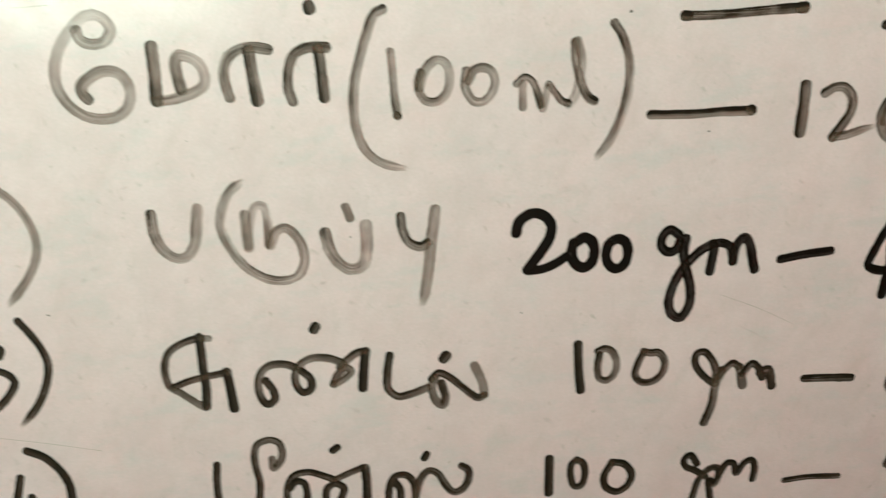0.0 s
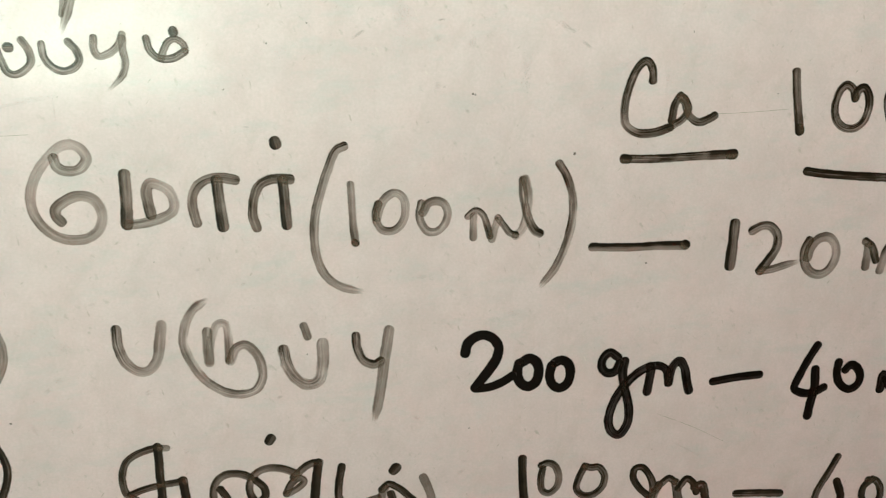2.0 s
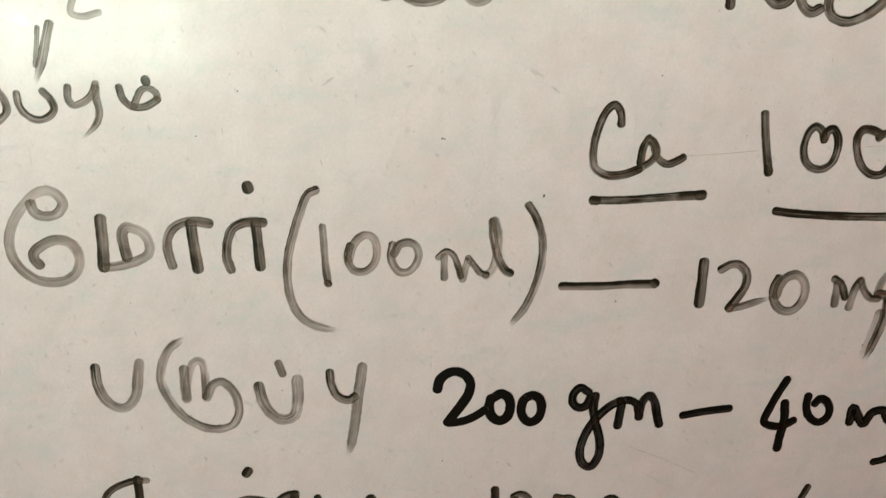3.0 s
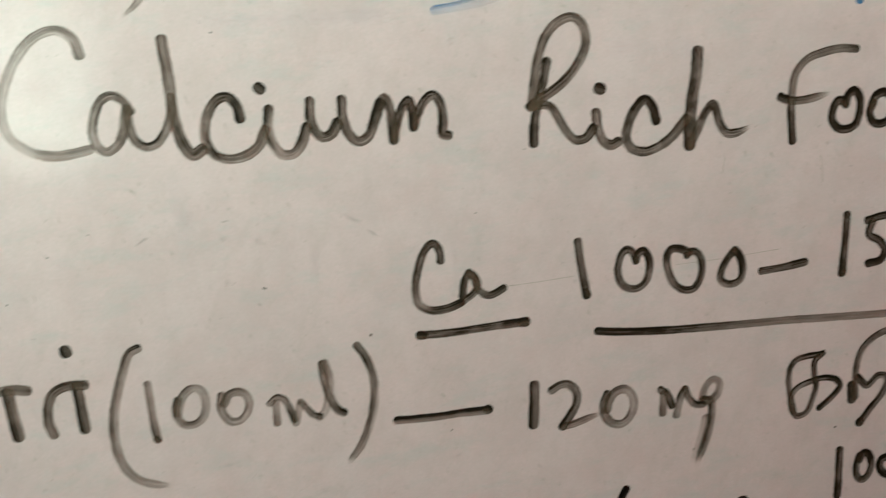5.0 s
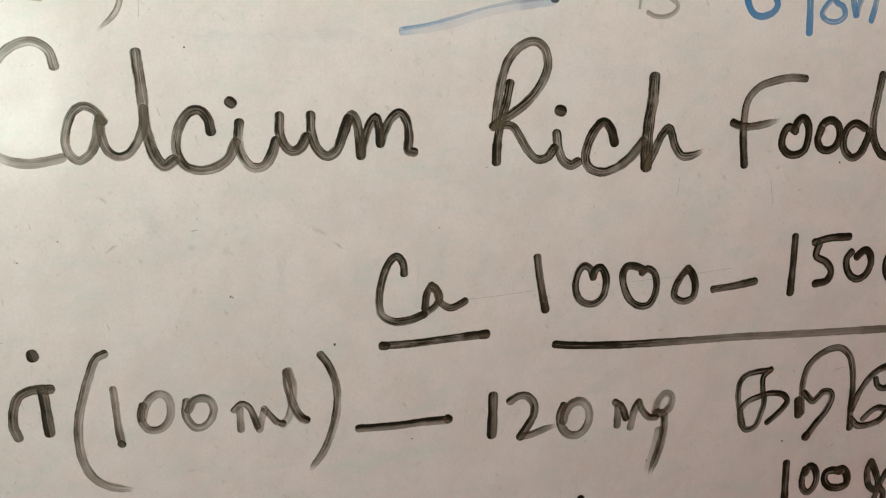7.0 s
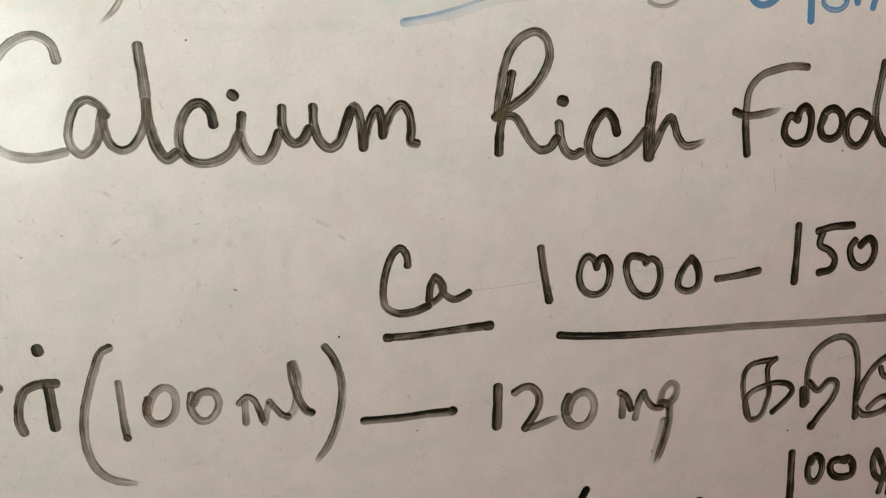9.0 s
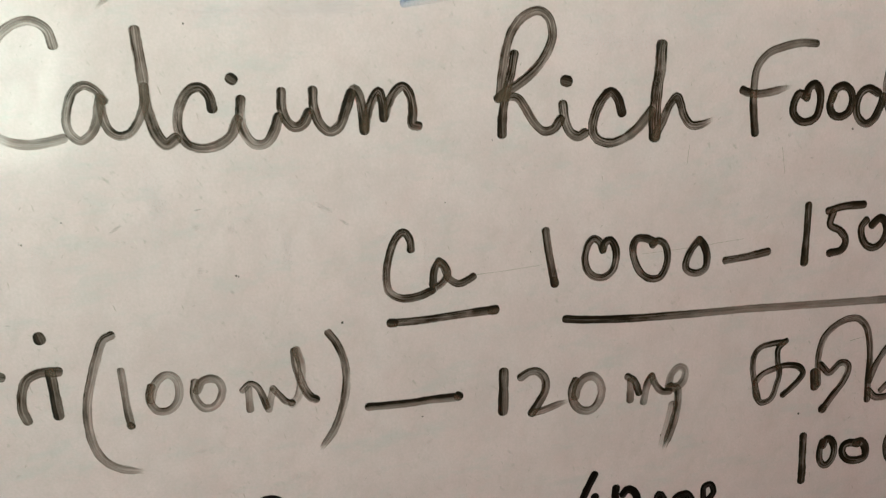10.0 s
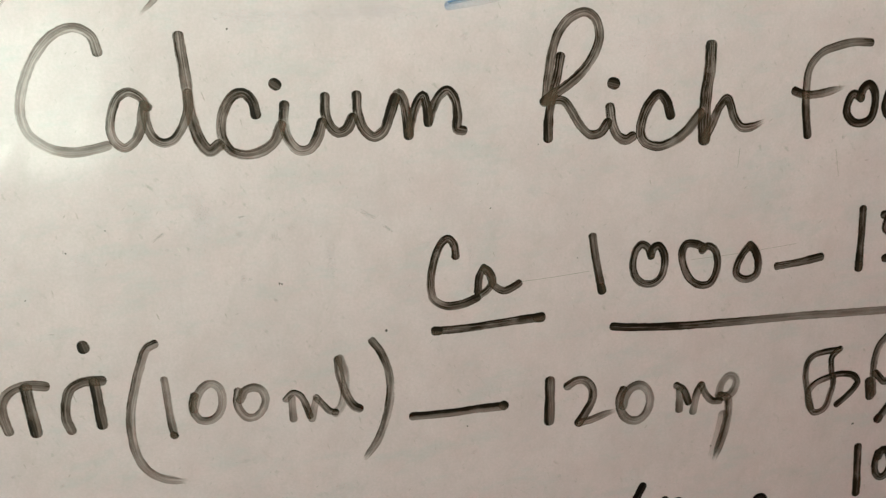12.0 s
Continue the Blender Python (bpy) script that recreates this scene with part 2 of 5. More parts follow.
# ---- the whiteboard ----
BX0, BX1, BZ0, BZ1, BACK = -0.60, 0.60, 1.0, 1.90, 0.018
board = tagged(new("whiteboard"), "glossy white dry-wipe board covered in handwriting, on the wall", "whiteboard")
board.location = (0, 0, 0)
bm = bmesh.new()
box(bm, BX0, 0, BZ0, BX1, BACK, BZ1, 0.002)
part("panel", bm, BOARD, board, "slightly smudged glossy white melamine panel")
bm = bmesh.new()
box(bm, BX0 + 0.01, BACK, BZ0 + 0.01, BX1 - 0.01, ROOM_Y1, BZ1 - 0.01)
part("backing", bm, WOOD, board, "plain backing frame")


# ---- handwriting ----
class Pen:
    def __init__(self, ink, dry=0.5, side=0.3, ends=0.2, soft=False):
        self.ink, self.dry, self.side, self.ends, self.soft = ink, dry, side, ends, soft


class Stroke:
    """One pull of the pen: its width in mm, the ink load along it, and the way of the nib in mm."""

    def __init__(self, width, loads, way, tail=False, head=False):
        self.width, self.loads, self.way, self.tail, self.head = width, loads, way, tail, head

    def load_at(self, f):
        return float(np.interp(f, [a for a, _ in self.loads], [b for _, b in self.loads]))


def smooth_way(way, step):
    """Points at even steps along a smooth curve through the way's points."""
    p = [Vector(v) for v in way]
    if len(p) == 2 and (p[1] - p[0]).length < 0.05:
        p[1] = p[0] + Vector((0.05, 0))
    p = [2 * p[0] - p[1], *p, 2 * p[-1] - p[-2]]
    fine = []
    for a, b, c, d in zip(p, p[1:], p[2:], p[3:]):
        ta, tb, tc = (max((v - u).length, 1e-4) ** 0.5 for u, v in ((a, b), (b, c), (c, d)))
        m1 = (c - b) + tb * ((b - a) / ta - (c - a) / (ta + tb))
        m2 = (c - b) + tb * ((d - c) / tc - (d - b) / (tb + tc))
        n = max(2, int((c - b).length / (step * 0.4)))
        for k in range(n):
            s = k / n
            fine.append((2 * s**3 - 3 * s**2 + 1) * b + (s**3 - 2 * s**2 + s) * m1 + (3 * s**2 - 2 * s**3) * c + (s**3 - s**2) * m2)
    fine.append(p[-2])
    out, gone = [fine[0]], 0.0
    for u, v in zip(fine, fine[1:]):
        gone += (v - u).length
        if gone >= step:
            out.append(v)
            gone = 0.0
    if (out[-1] - fine[-1]).length > step * 0.3 or len(out) < 2:
        out.append(fine[-1])
    return out


ACROSS = (-1.0, -0.88, -0.66, -0.44, -0.22, 0.0, 0.22, 0.44, 0.66, 0.88, 1.0)
DARK_SIDE = Vector((-0.5, 0.87))


class Writing:
    layer = 0

    def __init__(self, name, label, category, group, x, z, pen):
        self.root = tagged(new(name), label, category, group)
        self.root.location = (x / 1000, 0, z / 1000)
        self.pen = pen
        self.inked = np.zeros((0, 4))

    def letter(self, name, *strokes):
        verts, faces, uvs, loads, covers, dryness = [], [], [], [], [], []
        for n, s in enumerate(strokes):
            Writing.layer += 1
            self.pull(s, 0.035 + 0.012 * n + 0.004 * (Writing.layer % 3), verts, faces, uvs, loads, covers, dryness)
        me = bpy.data.meshes.new(name)
        me.from_pydata(verts, [], faces)
        for key, values in (("load", loads), ("cover", covers), ("dryness", dryness)):
            me.attributes.new(key, "FLOAT", "POINT").data.foreach_set("value", values)
        layer = me.uv_layers.new(name="along")
        for loop in me.loops:
            layer.data[loop.index].uv = uvs[loop.vertex_index]
        for poly in me.polygons:
            poly.use_smooth = True
        me.materials.append(self.pen.ink)
        ob = new(name, me)
        ob.parent = self.root
        return ob

    def over(self, fresh, q, trail, width):
        """The ink that a pull leaves where ink lies already: a wet nib lifts as much as it lays."""
        skip = int(width * 1.6 / 0.4)
        old = self.inked if len(trail) <= skip else np.concatenate([self.inked, np.array(trail[:-skip])])
        if not len(old):
            return fresh
        gap = np.hypot(old[:, 0] - q.x, old[:, 1] - q.y) / np.maximum(old[:, 2], 0.05)
        k = int(gap.argmin())
        if gap[k] >= 1.0:
            return fresh
        under = min(0.97, old[k, 3] * 0.92)
        left = max(0.55 * fresh, (min(fresh, 0.99) - under) / (1 - under))
        f = min(1.0, max(0.0, 0.95 - gap[k]) / 0.55)
        return fresh + (left - fresh) * f

    def pull(self, s, height, verts, faces, uvs, loads, covers, dryness):
        step = 0.4
        way = smooth_way(s.way, step)
        if s.tail and not self.pen.soft:
            run = (way[-1] - way[-3]).normalized() * step if len(way) > 2 else Vector((0, 0))
            way += [way[-1] + run * k for k in range(1, 4)]
        half, seed = s.width / 2, Writing.layer * 7.3
        # these pulls are widened and shifted down-right, with a paler band on that side
        worn = 0.45 <= self.pen.side < 0.8 and not self.pen.soft and len(s.way) > 2
        if worn:
            half *= 1.14
            way = [q - DARK_SIDE * (0.07 * s.width) for q in way]
        tang = [(way[min(i + 1, len(way) - 1)] - way[max(i - 1, 0)]).normalized() for i in range(len(way))]
        rows = []
        for k in range(6):
            a = k / 6 * math.pi / 2
            rows.append((way[0] - tang[0] * half * math.cos(a) * 0.95, tang[0], max(math.sin(a) ** 0.9, 0.08)))
        rows += [(p, d, 1.0) for p, d in zip(way, tang)]
        if not s.tail:
            for k in range(5, -1, -1):
                a = k / 6 * math.pi / 2
                rows.append((way[-1] + tang[-1] * half * math.cos(a) * 0.95, tang[-1], max(math.sin(a) ** 0.9, 0.08)))
        total, first, u = len(rows) - 1, len(verts), 0.0
        long = len(way) * step
        trail, soft_run = [], min(8.0, 0.45 * long + 0.1)
        for i, (p, d, wide) in enumerate(rows):
            if i:
                u += (p - rows[i - 1][0]).length
            f = i / total
            side = Vector((-d.y, d.x))
            h = half * wide * (1 + 0.07 * noise.noise((u * 0.55, seed, 0)) + 0.04 * noise.noise((u * 2.1, seed, 3)))
            load = s.load_at(f) * (0.9 if worn else 1.0)
            if not (worn or self.pen.soft):
                load = 1 - (1 - min(1.0, load)) ** 1.15
            fade = 1.0
            if s.tail:
                left = (1 - f) * long
                h *= min(1.0, 0.40 + left / 7.0)
                fade = min(1.0, 0.10 + left / 4.0)
            if s.head:
                h *= min(1.0, 0.35 + u / 7.0)
                fade *= min(1.0, 0.08 + u / 5.0)
            near = min(u, long - u) if not s.tail else u
            rest = math.exp(-max(near, 0.0) ** 2 / 2.0) * min(1.0, self.pen.ends * 2.2)
            load += 0.6 * rest * max(0.0, 1 - load)
            dry = self.pen.dry * min(1.0, 0.2 + len(s.way) / 6) * (1 - 0.7 * rest) * (1 - 0.75 * min(1.0, max(0.0, load - 0.9) * 10))
            h *= 1 + 0.12 * rest
            for v in ACROSS:
                jag = 1 + (0.09 * noise.noise((u * 3.0, seed, v * 4)) if abs(v) > 0.9 else 0)
                q = p + side * (h * v * jag)
                tilt = (side * v).dot(DARK_SIDE)
                verts.append((q.x / 1000, -(height + 0.02 * (1 - v * v) + 0.010 * f) / 1000, q.y / 1000))
                uvs.append((u, v * s.width / 2))
                # ink gathers in a dark line along the sides and thins in the middle
                lines = 0.5 + 0.9 * noise.noise((u * 0.12, seed, 9 if v > 0 else 5))
                rim = self.pen.dry * max(0.0, lines) * (0.45 if 0.8 < abs(v) < 0.95 else 0.2 if abs(v) > 0.5 else -0.18) * (1 - 0.8 * rest)
                fresh = max(0.0, load * (1 + rim + 0.62 * self.pen.side * (math.tanh(2.6 * (tilt + 0.18 * noise.noise((u * 0.2, seed, 21)))) - 0.08)) * fade)
                loads.append(self.over(fresh, q, trail, s.width))
                rim = (0.08 if abs(v) > 0.95 else 0.68 if abs(v) > 0.8 else 1.0) if not self.pen.soft else 0.5 * (1 - v * v) * min(1.0, u / soft_run) * min(1.0, max(0.0, long - u) / soft_run)
                covers.append(rim * fade)
                dryness.append(dry)
            trail.append((p.x, p.y, h, load * fade))
        if not self.pen.soft:
            self.inked = np.concatenate([self.inked, np.array(trail)])
        m = len(ACROSS)
        for i in range(total):
            for j in range(m - 1):
                a = first + i * m + j
                faces.append((a, a + 1, a + 1 + m, a + m))


def writing(name, label, category, group, x, z, pen):
    return Writing(name, label, category, group, x, z, pen)


# ---- old marks on the board: specks of ink and fine scratches ----
def speck(x, z, size):
    size *= 0.76
    bm = bmesh.new()
    bmesh.ops.create_uvsphere(bm, u_segments=10, v_segments=6, radius=size / 2000)
    for v in bm.verts:
        v.co = Vector((v.co.x * (1 + 0.4 * noise.noise((x, z, 1))), v.co.y * 0.12, v.co.z * (1 + 0.5 * noise.noise((z, x, 2))) + v.co.x * 0.4 * noise.noise((x, z, 7))))
    ob = part("speck", bm, SPECK_INK, board)
    ob.location = (x / 1000, -0.00002, z / 1000)


def scratch(*way):
    pts = smooth_way(way, 1.0)
    bm = bmesh.new()
    last = None
    for i, p in enumerate(pts):
        w = 0.05 + 0.05 * abs(noise.noise((i * 0.4, way[0][0], 0)))
        run = (pts[min(i + 1, len(pts) - 1)] - pts[max(i - 1, 0)]).normalized()
        row = [bm.verts.new(((p.x - run.y * k * w) / 1000, -0.00003 - 0.00002 * (k == 0), (p.y + run.x * k * w) / 1000)) for k in (-1, 0, 1)]
        if last:
            for k in range(2):
                bm.faces.new((last[k], last[k + 1], row[k + 1], row[k]))
        last = row
    part("scratch", bm, SCRATCH, board)


SPECK_INK, _t, _p = material("dried_ink_speck")
_p.inputs["Base Color"].default_value = (0.05, 0.032, 0.026, 1)
_p.inputs["Roughness"].default_value = 0.5

speck(-13.8, 1451.3, 1.0)
speck(-41.1, 1466.6, 0.60)
speck(-41.7, 1466.8, 0.70)
speck(131.6, 1408.1, 1.02)
speck(144.0, 1499.2, 0.85)
speck(-49.2, 1545.3, 0.70)
speck(-28.8, 1547.2, 0.57)
speck(18.0, 1549.2, 0.61)
speck(-50.1, 1533.0, 0.71)
speck(-94.4, 1478.7, 0.50)
speck(8.2, 1420.8, 0.61)
speck(83.6, 1406.2, 0.77)
speck(62.1, 1548.8, 0.48)
speck(-40.6, 1396.8, 0.50)
speck(-125.2, 1422.2, 0.42)
speck(41.4, 1467.8, 0.47)
speck(30.3, 1500.4, 0.42)
speck(-85.7, 1395.7, 0.45)
speck(0.3, 1369.5, 0.49)
speck(16.5, 1483.6, 0.49)
speck(-165.5, 1377.3, 0.80)
speck(-40.3, 1372.3, 0.62)
speck(-105.4, 1467.2, 0.55)
speck(-84.3, 1483.9, 0.50)
scratch((24.3, 1462.2), (33.1, 1462.7), (44.9, 1463.7))
scratch((75.9, 1464.8), (90.2, 1465.6), (109.1, 1467.3))
scratch((90.1, 1496.4), (89.5, 1490.8))
scratch((120.5, 1494.6), (121.8, 1486.5))
scratch((15.0, 1375.2), (25.8, 1370.9), (36.1, 1365.8))
scratch((-60.5, 1548.2), (-60.6, 1540.4))
scratch((-162.2, 1454.9), (-153.9, 1455.4))
scratch((148.6, 1431.2), (153.6, 1432.1))
scratch((-183.6, 1342.0), (-170.5, 1339.5), (-157.2, 1336.6))

# ---- what is written on the board ----

w = writing('handwritten_word', 'heading word "Calcium" in dried grey-black marker on the whiteboard', 'writing', 'handwritten words on the board', -100.9, 1501.5, Pen(BLACK, dry=0.75, side=0.35, ends=0.25))
# the C's low load has the glare over it worked into the ink
w.letter('letter',
         Stroke(2.51, [(0.0, 0.51), (0.18, 0.43), (0.45, 0.3), (0.73, 0.22), (1.0, 0.16)], [(19.4, 26.8), (18.3, 30.6), (14.6, 32.7), (9.5, 31.1), (4.4, 25.5), (1.0, 18.2), (-0.0, 12.1), (1.5, 7.3), (6.1, 3.7), (11.2, 2.6), (16.0, 3.1), (19.4, 3.9)]))
w.letter('letter',
         Stroke(2.4, [(0.0, 0.69), (0.18, 0.83), (0.36, 0.65), (0.55, 0.47), (0.82, 0.59), (1.0, 0.65)], [(29.9, 13.0), (28.2, 15.7), (25.6, 16.9), (23.0, 15.5), (21.2, 11.7), (20.5, 7.9), (21.2, 5.0), (23.4, 3.1), (25.6, 4.2), (27.6, 7.2), (28.6, 11.5), (29.1, 13.6)]),
         Stroke(2.43, [(0.0, 0.95), (0.14, 0.78), (0.43, 0.65), (0.71, 0.55), (1.0, 0.35)], [(29.3, 13.3), (29.3, 9.3), (30.6, 5.4), (32.9, 3.9), (35.5, 4.6), (38.0, 7.8), (39.6, 11.8), (39.9, 16.1)]))
w.letter('letter',
         Stroke(3.04, [(0.0, 0.86), (0.14, 0.61), (0.43, 0.49), (0.71, 0.69), (1.0, 0.45)], [(38.9, 29.9), (39.3, 24.8), (39.8, 19.0), (40.0, 13.2), (40.7, 8.4), (42.0, 3.9), (44.1, 1.3), (46.6, 2.7)]))
w.letter('letter',
         Stroke(2.71, [(0.0, 0.98), (0.27, 0.91), (0.55, 0.83), (0.73, 0.49), (0.91, 0.41), (1.0, 0.61)], [(56.3, 10.1), (55.7, 13.3), (53.8, 15.5), (51.4, 15.3), (49.2, 12.9), (47.6, 8.5), (47.6, 4.4), (49.5, 1.2), (52.7, -0.0), (56.8, 0.5), (60.5, 2.9), (62.5, 7.1)]))
w.letter('letter',
         Stroke(2.75, [(0.0, 0.97), (0.17, 0.84), (0.5, 0.49), (0.67, 0.49), (1.0, 0.78)], [(63.6, 12.1), (63.2, 7.2), (64.2, 3.1), (66.6, 0.4), (69.3, 0.6), (71.4, 3.1), (73.0, 7.3)]))
w.letter('dot',
         Stroke(2.86, [(0.0, 0.91), (1.0, 0.91)], [(61.4, 17.7), (61.9, 17.3)]))
w.letter('letter',
         Stroke(2.77, [(0.0, 0.97), (0.2, 0.8), (0.6, 0.65), (1.0, 0.86)], [(74.1, 13.8), (74.0, 9.3), (75.0, 6.3), (77.0, 4.5), (79.3, 5.3), (81.0, 8.2)]),
         Stroke(2.81, [(0.0, 0.97), (0.17, 0.82), (0.5, 0.65), (0.83, 0.84), (1.0, 0.69)], [(82.3, 13.9), (82.4, 9.0), (83.8, 5.0), (86.3, 3.0), (88.8, 4.2), (90.7, 8.4), (92.3, 12.9)]))
w.letter('letter',
         Stroke(2.81, [(0.0, 0.73), (1.0, 0.88)], [(91.9, 12.0), (93.4, 14.1), (94.7, 11.6), (95.4, 6.7), (95.6, 3.0)]),
         Stroke(2.62, [(0.0, 0.86), (1.0, 0.86)], [(95.7, 3.6), (96.7, 7.6), (98.2, 11.3), (99.8, 13.3), (100.7, 10.5), (101.0, 6.1)]),
         Stroke(2.65, [(0.0, 0.83), (1.0, 0.83)], [(101.1, 6.5), (102.4, 10.0), (104.3, 13.1), (106.4, 14.4), (108.2, 12.4), (109.0, 7.7), (108.8, 4.1), (110.3, 3.6)]))

w = writing('handwritten_word', 'heading word "Rich" in dried grey-black marker on the whiteboard', 'writing', 'handwritten words on the board', 32.1, 1498.2, Pen(BLACK, dry=0.7, side=0.3, ends=0.25))
w.letter('letter',
         Stroke(2.75, [(0.0, 0.88), (1.0, 0.83)], [(4.7, 25.4), (3.7, 20.2), (2.1, 14.0), (1.2, 8.5), (1.0, 3.7)]),
         Stroke(2.75, [(0.0, 0.69), (0.17, 0.61), (0.33, 0.65), (0.42, 0.47), (0.5, 0.59), (0.67, 0.76), (0.92, 0.61), (1.0, 0.83)], [(0.5, 13.9), (1.2, 20.3), (2.3, 26.5), (4.3, 31.9), (7.7, 35.6), (12.0, 36.9), (14.8, 34.7), (15.7, 30.1), (14.0, 25.5), (10.8, 21.3), (6.6, 17.8), (2.3, 15.2), (-0.0, 13.6)]),
         Stroke(2.61, [(0.0, 0.97), (0.17, 0.78), (0.5, 0.59), (0.67, 0.57), (1.0, 0.78)], [(0.3, 13.6), (5.3, 13.7), (7.9, 10.6), (10.2, 6.8), (13.2, 4.1), (16.1, 4.6), (18.2, 7.3)]))
w.letter('letter',
         Stroke(2.86, [(0.0, 0.97), (0.25, 0.82), (0.75, 0.59), (1.0, 0.88)], [(18.8, 11.3), (19.5, 6.9), (21.2, 3.3), (23.5, 2.2), (25.4, 3.1)]),
         Stroke(3.23, [(0.0, 0.91), (1.0, 0.91)], [(19.5, 17.9), (20.2, 17.7)]))
w.letter('letter',
         Stroke(2.92, [(0.0, 0.99), (0.2, 0.95), (0.4, 0.82), (0.6, 0.78), (0.8, 0.49), (1.0, 0.55)], [(36.6, 8.5), (35.4, 12.4), (33.2, 14.5), (30.7, 12.5), (28.5, 8.2), (27.8, 3.8), (29.2, 1.3), (32.7, -0.0), (37.4, 1.1), (41.8, 4.2), (45.6, 8.7)]))
w.letter('letter',
         Stroke(3.8, [(0.0, 0.78), (1.0, 0.86)], [(48.4, 26.9), (48.2, 21.4), (47.3, 14.9), (46.8, 6.7), (46.9, 1.3)]),
         Stroke(2.72, [(0.0, 0.83), (1.0, 0.83)], [(47.0, 1.3), (49.1, 5.2), (51.3, 10.1), (53.6, 12.5), (54.7, 10.5), (55.9, 7.0), (58.3, 4.2), (61.1, 4.1), (64.9, 5.5)], tail=True))

w = writing('handwritten_word', 'heading word "Food" in dried black marker beside the word Rich', 'writing', 'handwritten words on the board', 106.6, 1499.2, Pen(BLACK, dry=0.55, side=0.3, ends=0.25))
w.letter('letter',
         Stroke(2.57, [(0.0, 0.83), (0.14, 0.54), (0.43, 0.59), (0.71, 0.84), (1.0, 0.88)], [(23.1, 25.6), (18.7, 25.9), (13.1, 25.0), (7.6, 23.0), (4.4, 19.2), (3.5, 13.7), (3.6, 7.8), (4.5, -0.0)]),
         Stroke(2.59, [(0.0, 0.99), (0.33, 0.8), (0.67, 0.49), (1.0, 0.41)], [(0.0, 12.7), (2.9, 11.6), (8.1, 11.7), (15.0, 13.2)], tail=True))
w.letter('letter',
         Stroke(2.65, [(0.0, 0.98), (1.0, 0.95)], [(21.1, 9.9), (18.6, 11.2), (17.0, 8.7), (16.8, 5.6), (19.0, 3.1), (21.9, 2.7), (24.6, 4.1), (25.7, 7.9), (25.3, 11.9), (23.6, 13.8), (21.7, 12.7), (20.9, 10.3)]))
w.letter('letter',
         Stroke(2.67, [(0.0, 0.98), (1.0, 0.95)], [(30.0, 10.2), (29.0, 7.3), (30.2, 4.6), (32.6, 3.8), (35.3, 4.9), (36.6, 8.0), (35.8, 11.5), (33.3, 13.0), (30.7, 12.0), (29.5, 9.3)]))
w.letter('letter',
         Stroke(2.7, [(0.0, 0.95), (1.0, 0.87)], [(45.4, 10.5), (41.9, 12.0), (39.2, 10.4), (38.1, 6.6), (39.1, 3.2), (41.6, 1.4), (44.0, 2.3), (46.1, 5.8), (47.2, 9.4)]),
         Stroke(2.75, [(0.0, 0.97), (0.14, 0.68), (0.43, 0.72), (0.71, 0.95), (1.0, 0.95)], [(49.9, 26.6), (48.9, 19.2), (48.1, 13.2), (48.6, 8.0), (50.5, 4.0), (52.9, 1.8), (55.3, 1.7), (58.0, 3.4)]))

w = writing('handwritten_word', 'word "Ca" in dried black marker above an underline', 'writing', 'handwritten words on the board', -0.9, 1457.0, Pen(BLACK, dry=0.6, side=0.3, ends=0.3))
w.letter('letter',
         Stroke(2.39, [(0.0, 0.88), (1.0, 0.73)], [(7.2, 13.9), (7.0, 16.7), (5.4, 18.9), (3.6, 18.0), (1.6, 14.3), (0.3, 9.4), (-0.0, 4.8), (0.7, 2.1), (3.9, -0.0), (8.8, 0.1), (12.9, 1.6)]))
w.letter('letter',
         Stroke(2.23, [(0.0, 0.78), (1.0, 0.86)], [(12.9, 1.6), (16.3, 4.0), (17.6, 6.8), (15.3, 9.8), (13.8, 7.6), (13.2, 3.4)]),
         Stroke(2.26, [(0.0, 0.88), (1.0, 0.78)], [(15.1, 10.0), (16.6, 8.0), (18.0, 4.6), (20.8, 3.0), (23.3, 3.8), (25.0, 4.8)]))

w = writing('underline', 'short black marker underline below the word Ca', 'marker line', 'underlines on the board', -0.2, 1449.9, Pen(BLACK, dry=0.6, side=0.3, ends=0.5))
w.letter('stroke',
         Stroke(2.48, [(0.0, 0.78), (1.0, 0.69)], [(-0.0, 0.1), (7.9, 0.1), (16.2, 0.6), (24.7, 1.2), (30.8, 1.5)]),
         Stroke(2.73, [(0.0, 0.97), (1.0, 0.97)], [(29.6, 1.4), (30.8, 1.5)]),
         Stroke(2.44, [(0.0, 0.97), (1.0, 0.95)], [(-0.0, 0.1), (1.1, 0.0)]))

w = writing('handwritten_number', 'number "1000" in dried black marker on the whiteboard', 'writing', 'handwritten numbers on the board', 45.9, 1457.0, Pen(BLACK, dry=0.6, side=0.3, ends=0.3))
w.letter('digit',
         Stroke(2.53, [(0.0, 0.78), (1.0, 0.78)], [(0.0, 16.6), (1.1, 9.2), (2.8, 0.7)]),
         Stroke(2.56, [(0.0, 0.97), (1.0, 0.97)], [(2.6, 1.7), (2.8, 0.7)]))
w.letter('digit',
         Stroke(2.39, [(0.0, 0.88), (1.0, 0.86)], [(17.6, 9.8), (16.6, 12.3), (14.8, 13.4), (13.2, 12.1), (12.1, 8.4), (12.5, 4.9), (14.7, 2.2), (17.9, 1.6), (20.6, 3.3), (21.8, 6.9), (21.4, 10.7), (19.8, 12.7), (18.3, 12.0), (17.6, 10.1)]))
w.letter('digit',
         Stroke(2.44, [(0.0, 0.91), (1.0, 0.83)], [(33.4, 10.4), (35.0, 11.5), (37.2, 10.3), (38.3, 6.5), (37.6, 2.7), (35.8, 0.2), (33.0, 0.0), (29.9, 1.9), (27.6, 6.4), (27.2, 10.5), (28.4, 12.5), (31.3, 12.4), (33.9, 11.2)]))
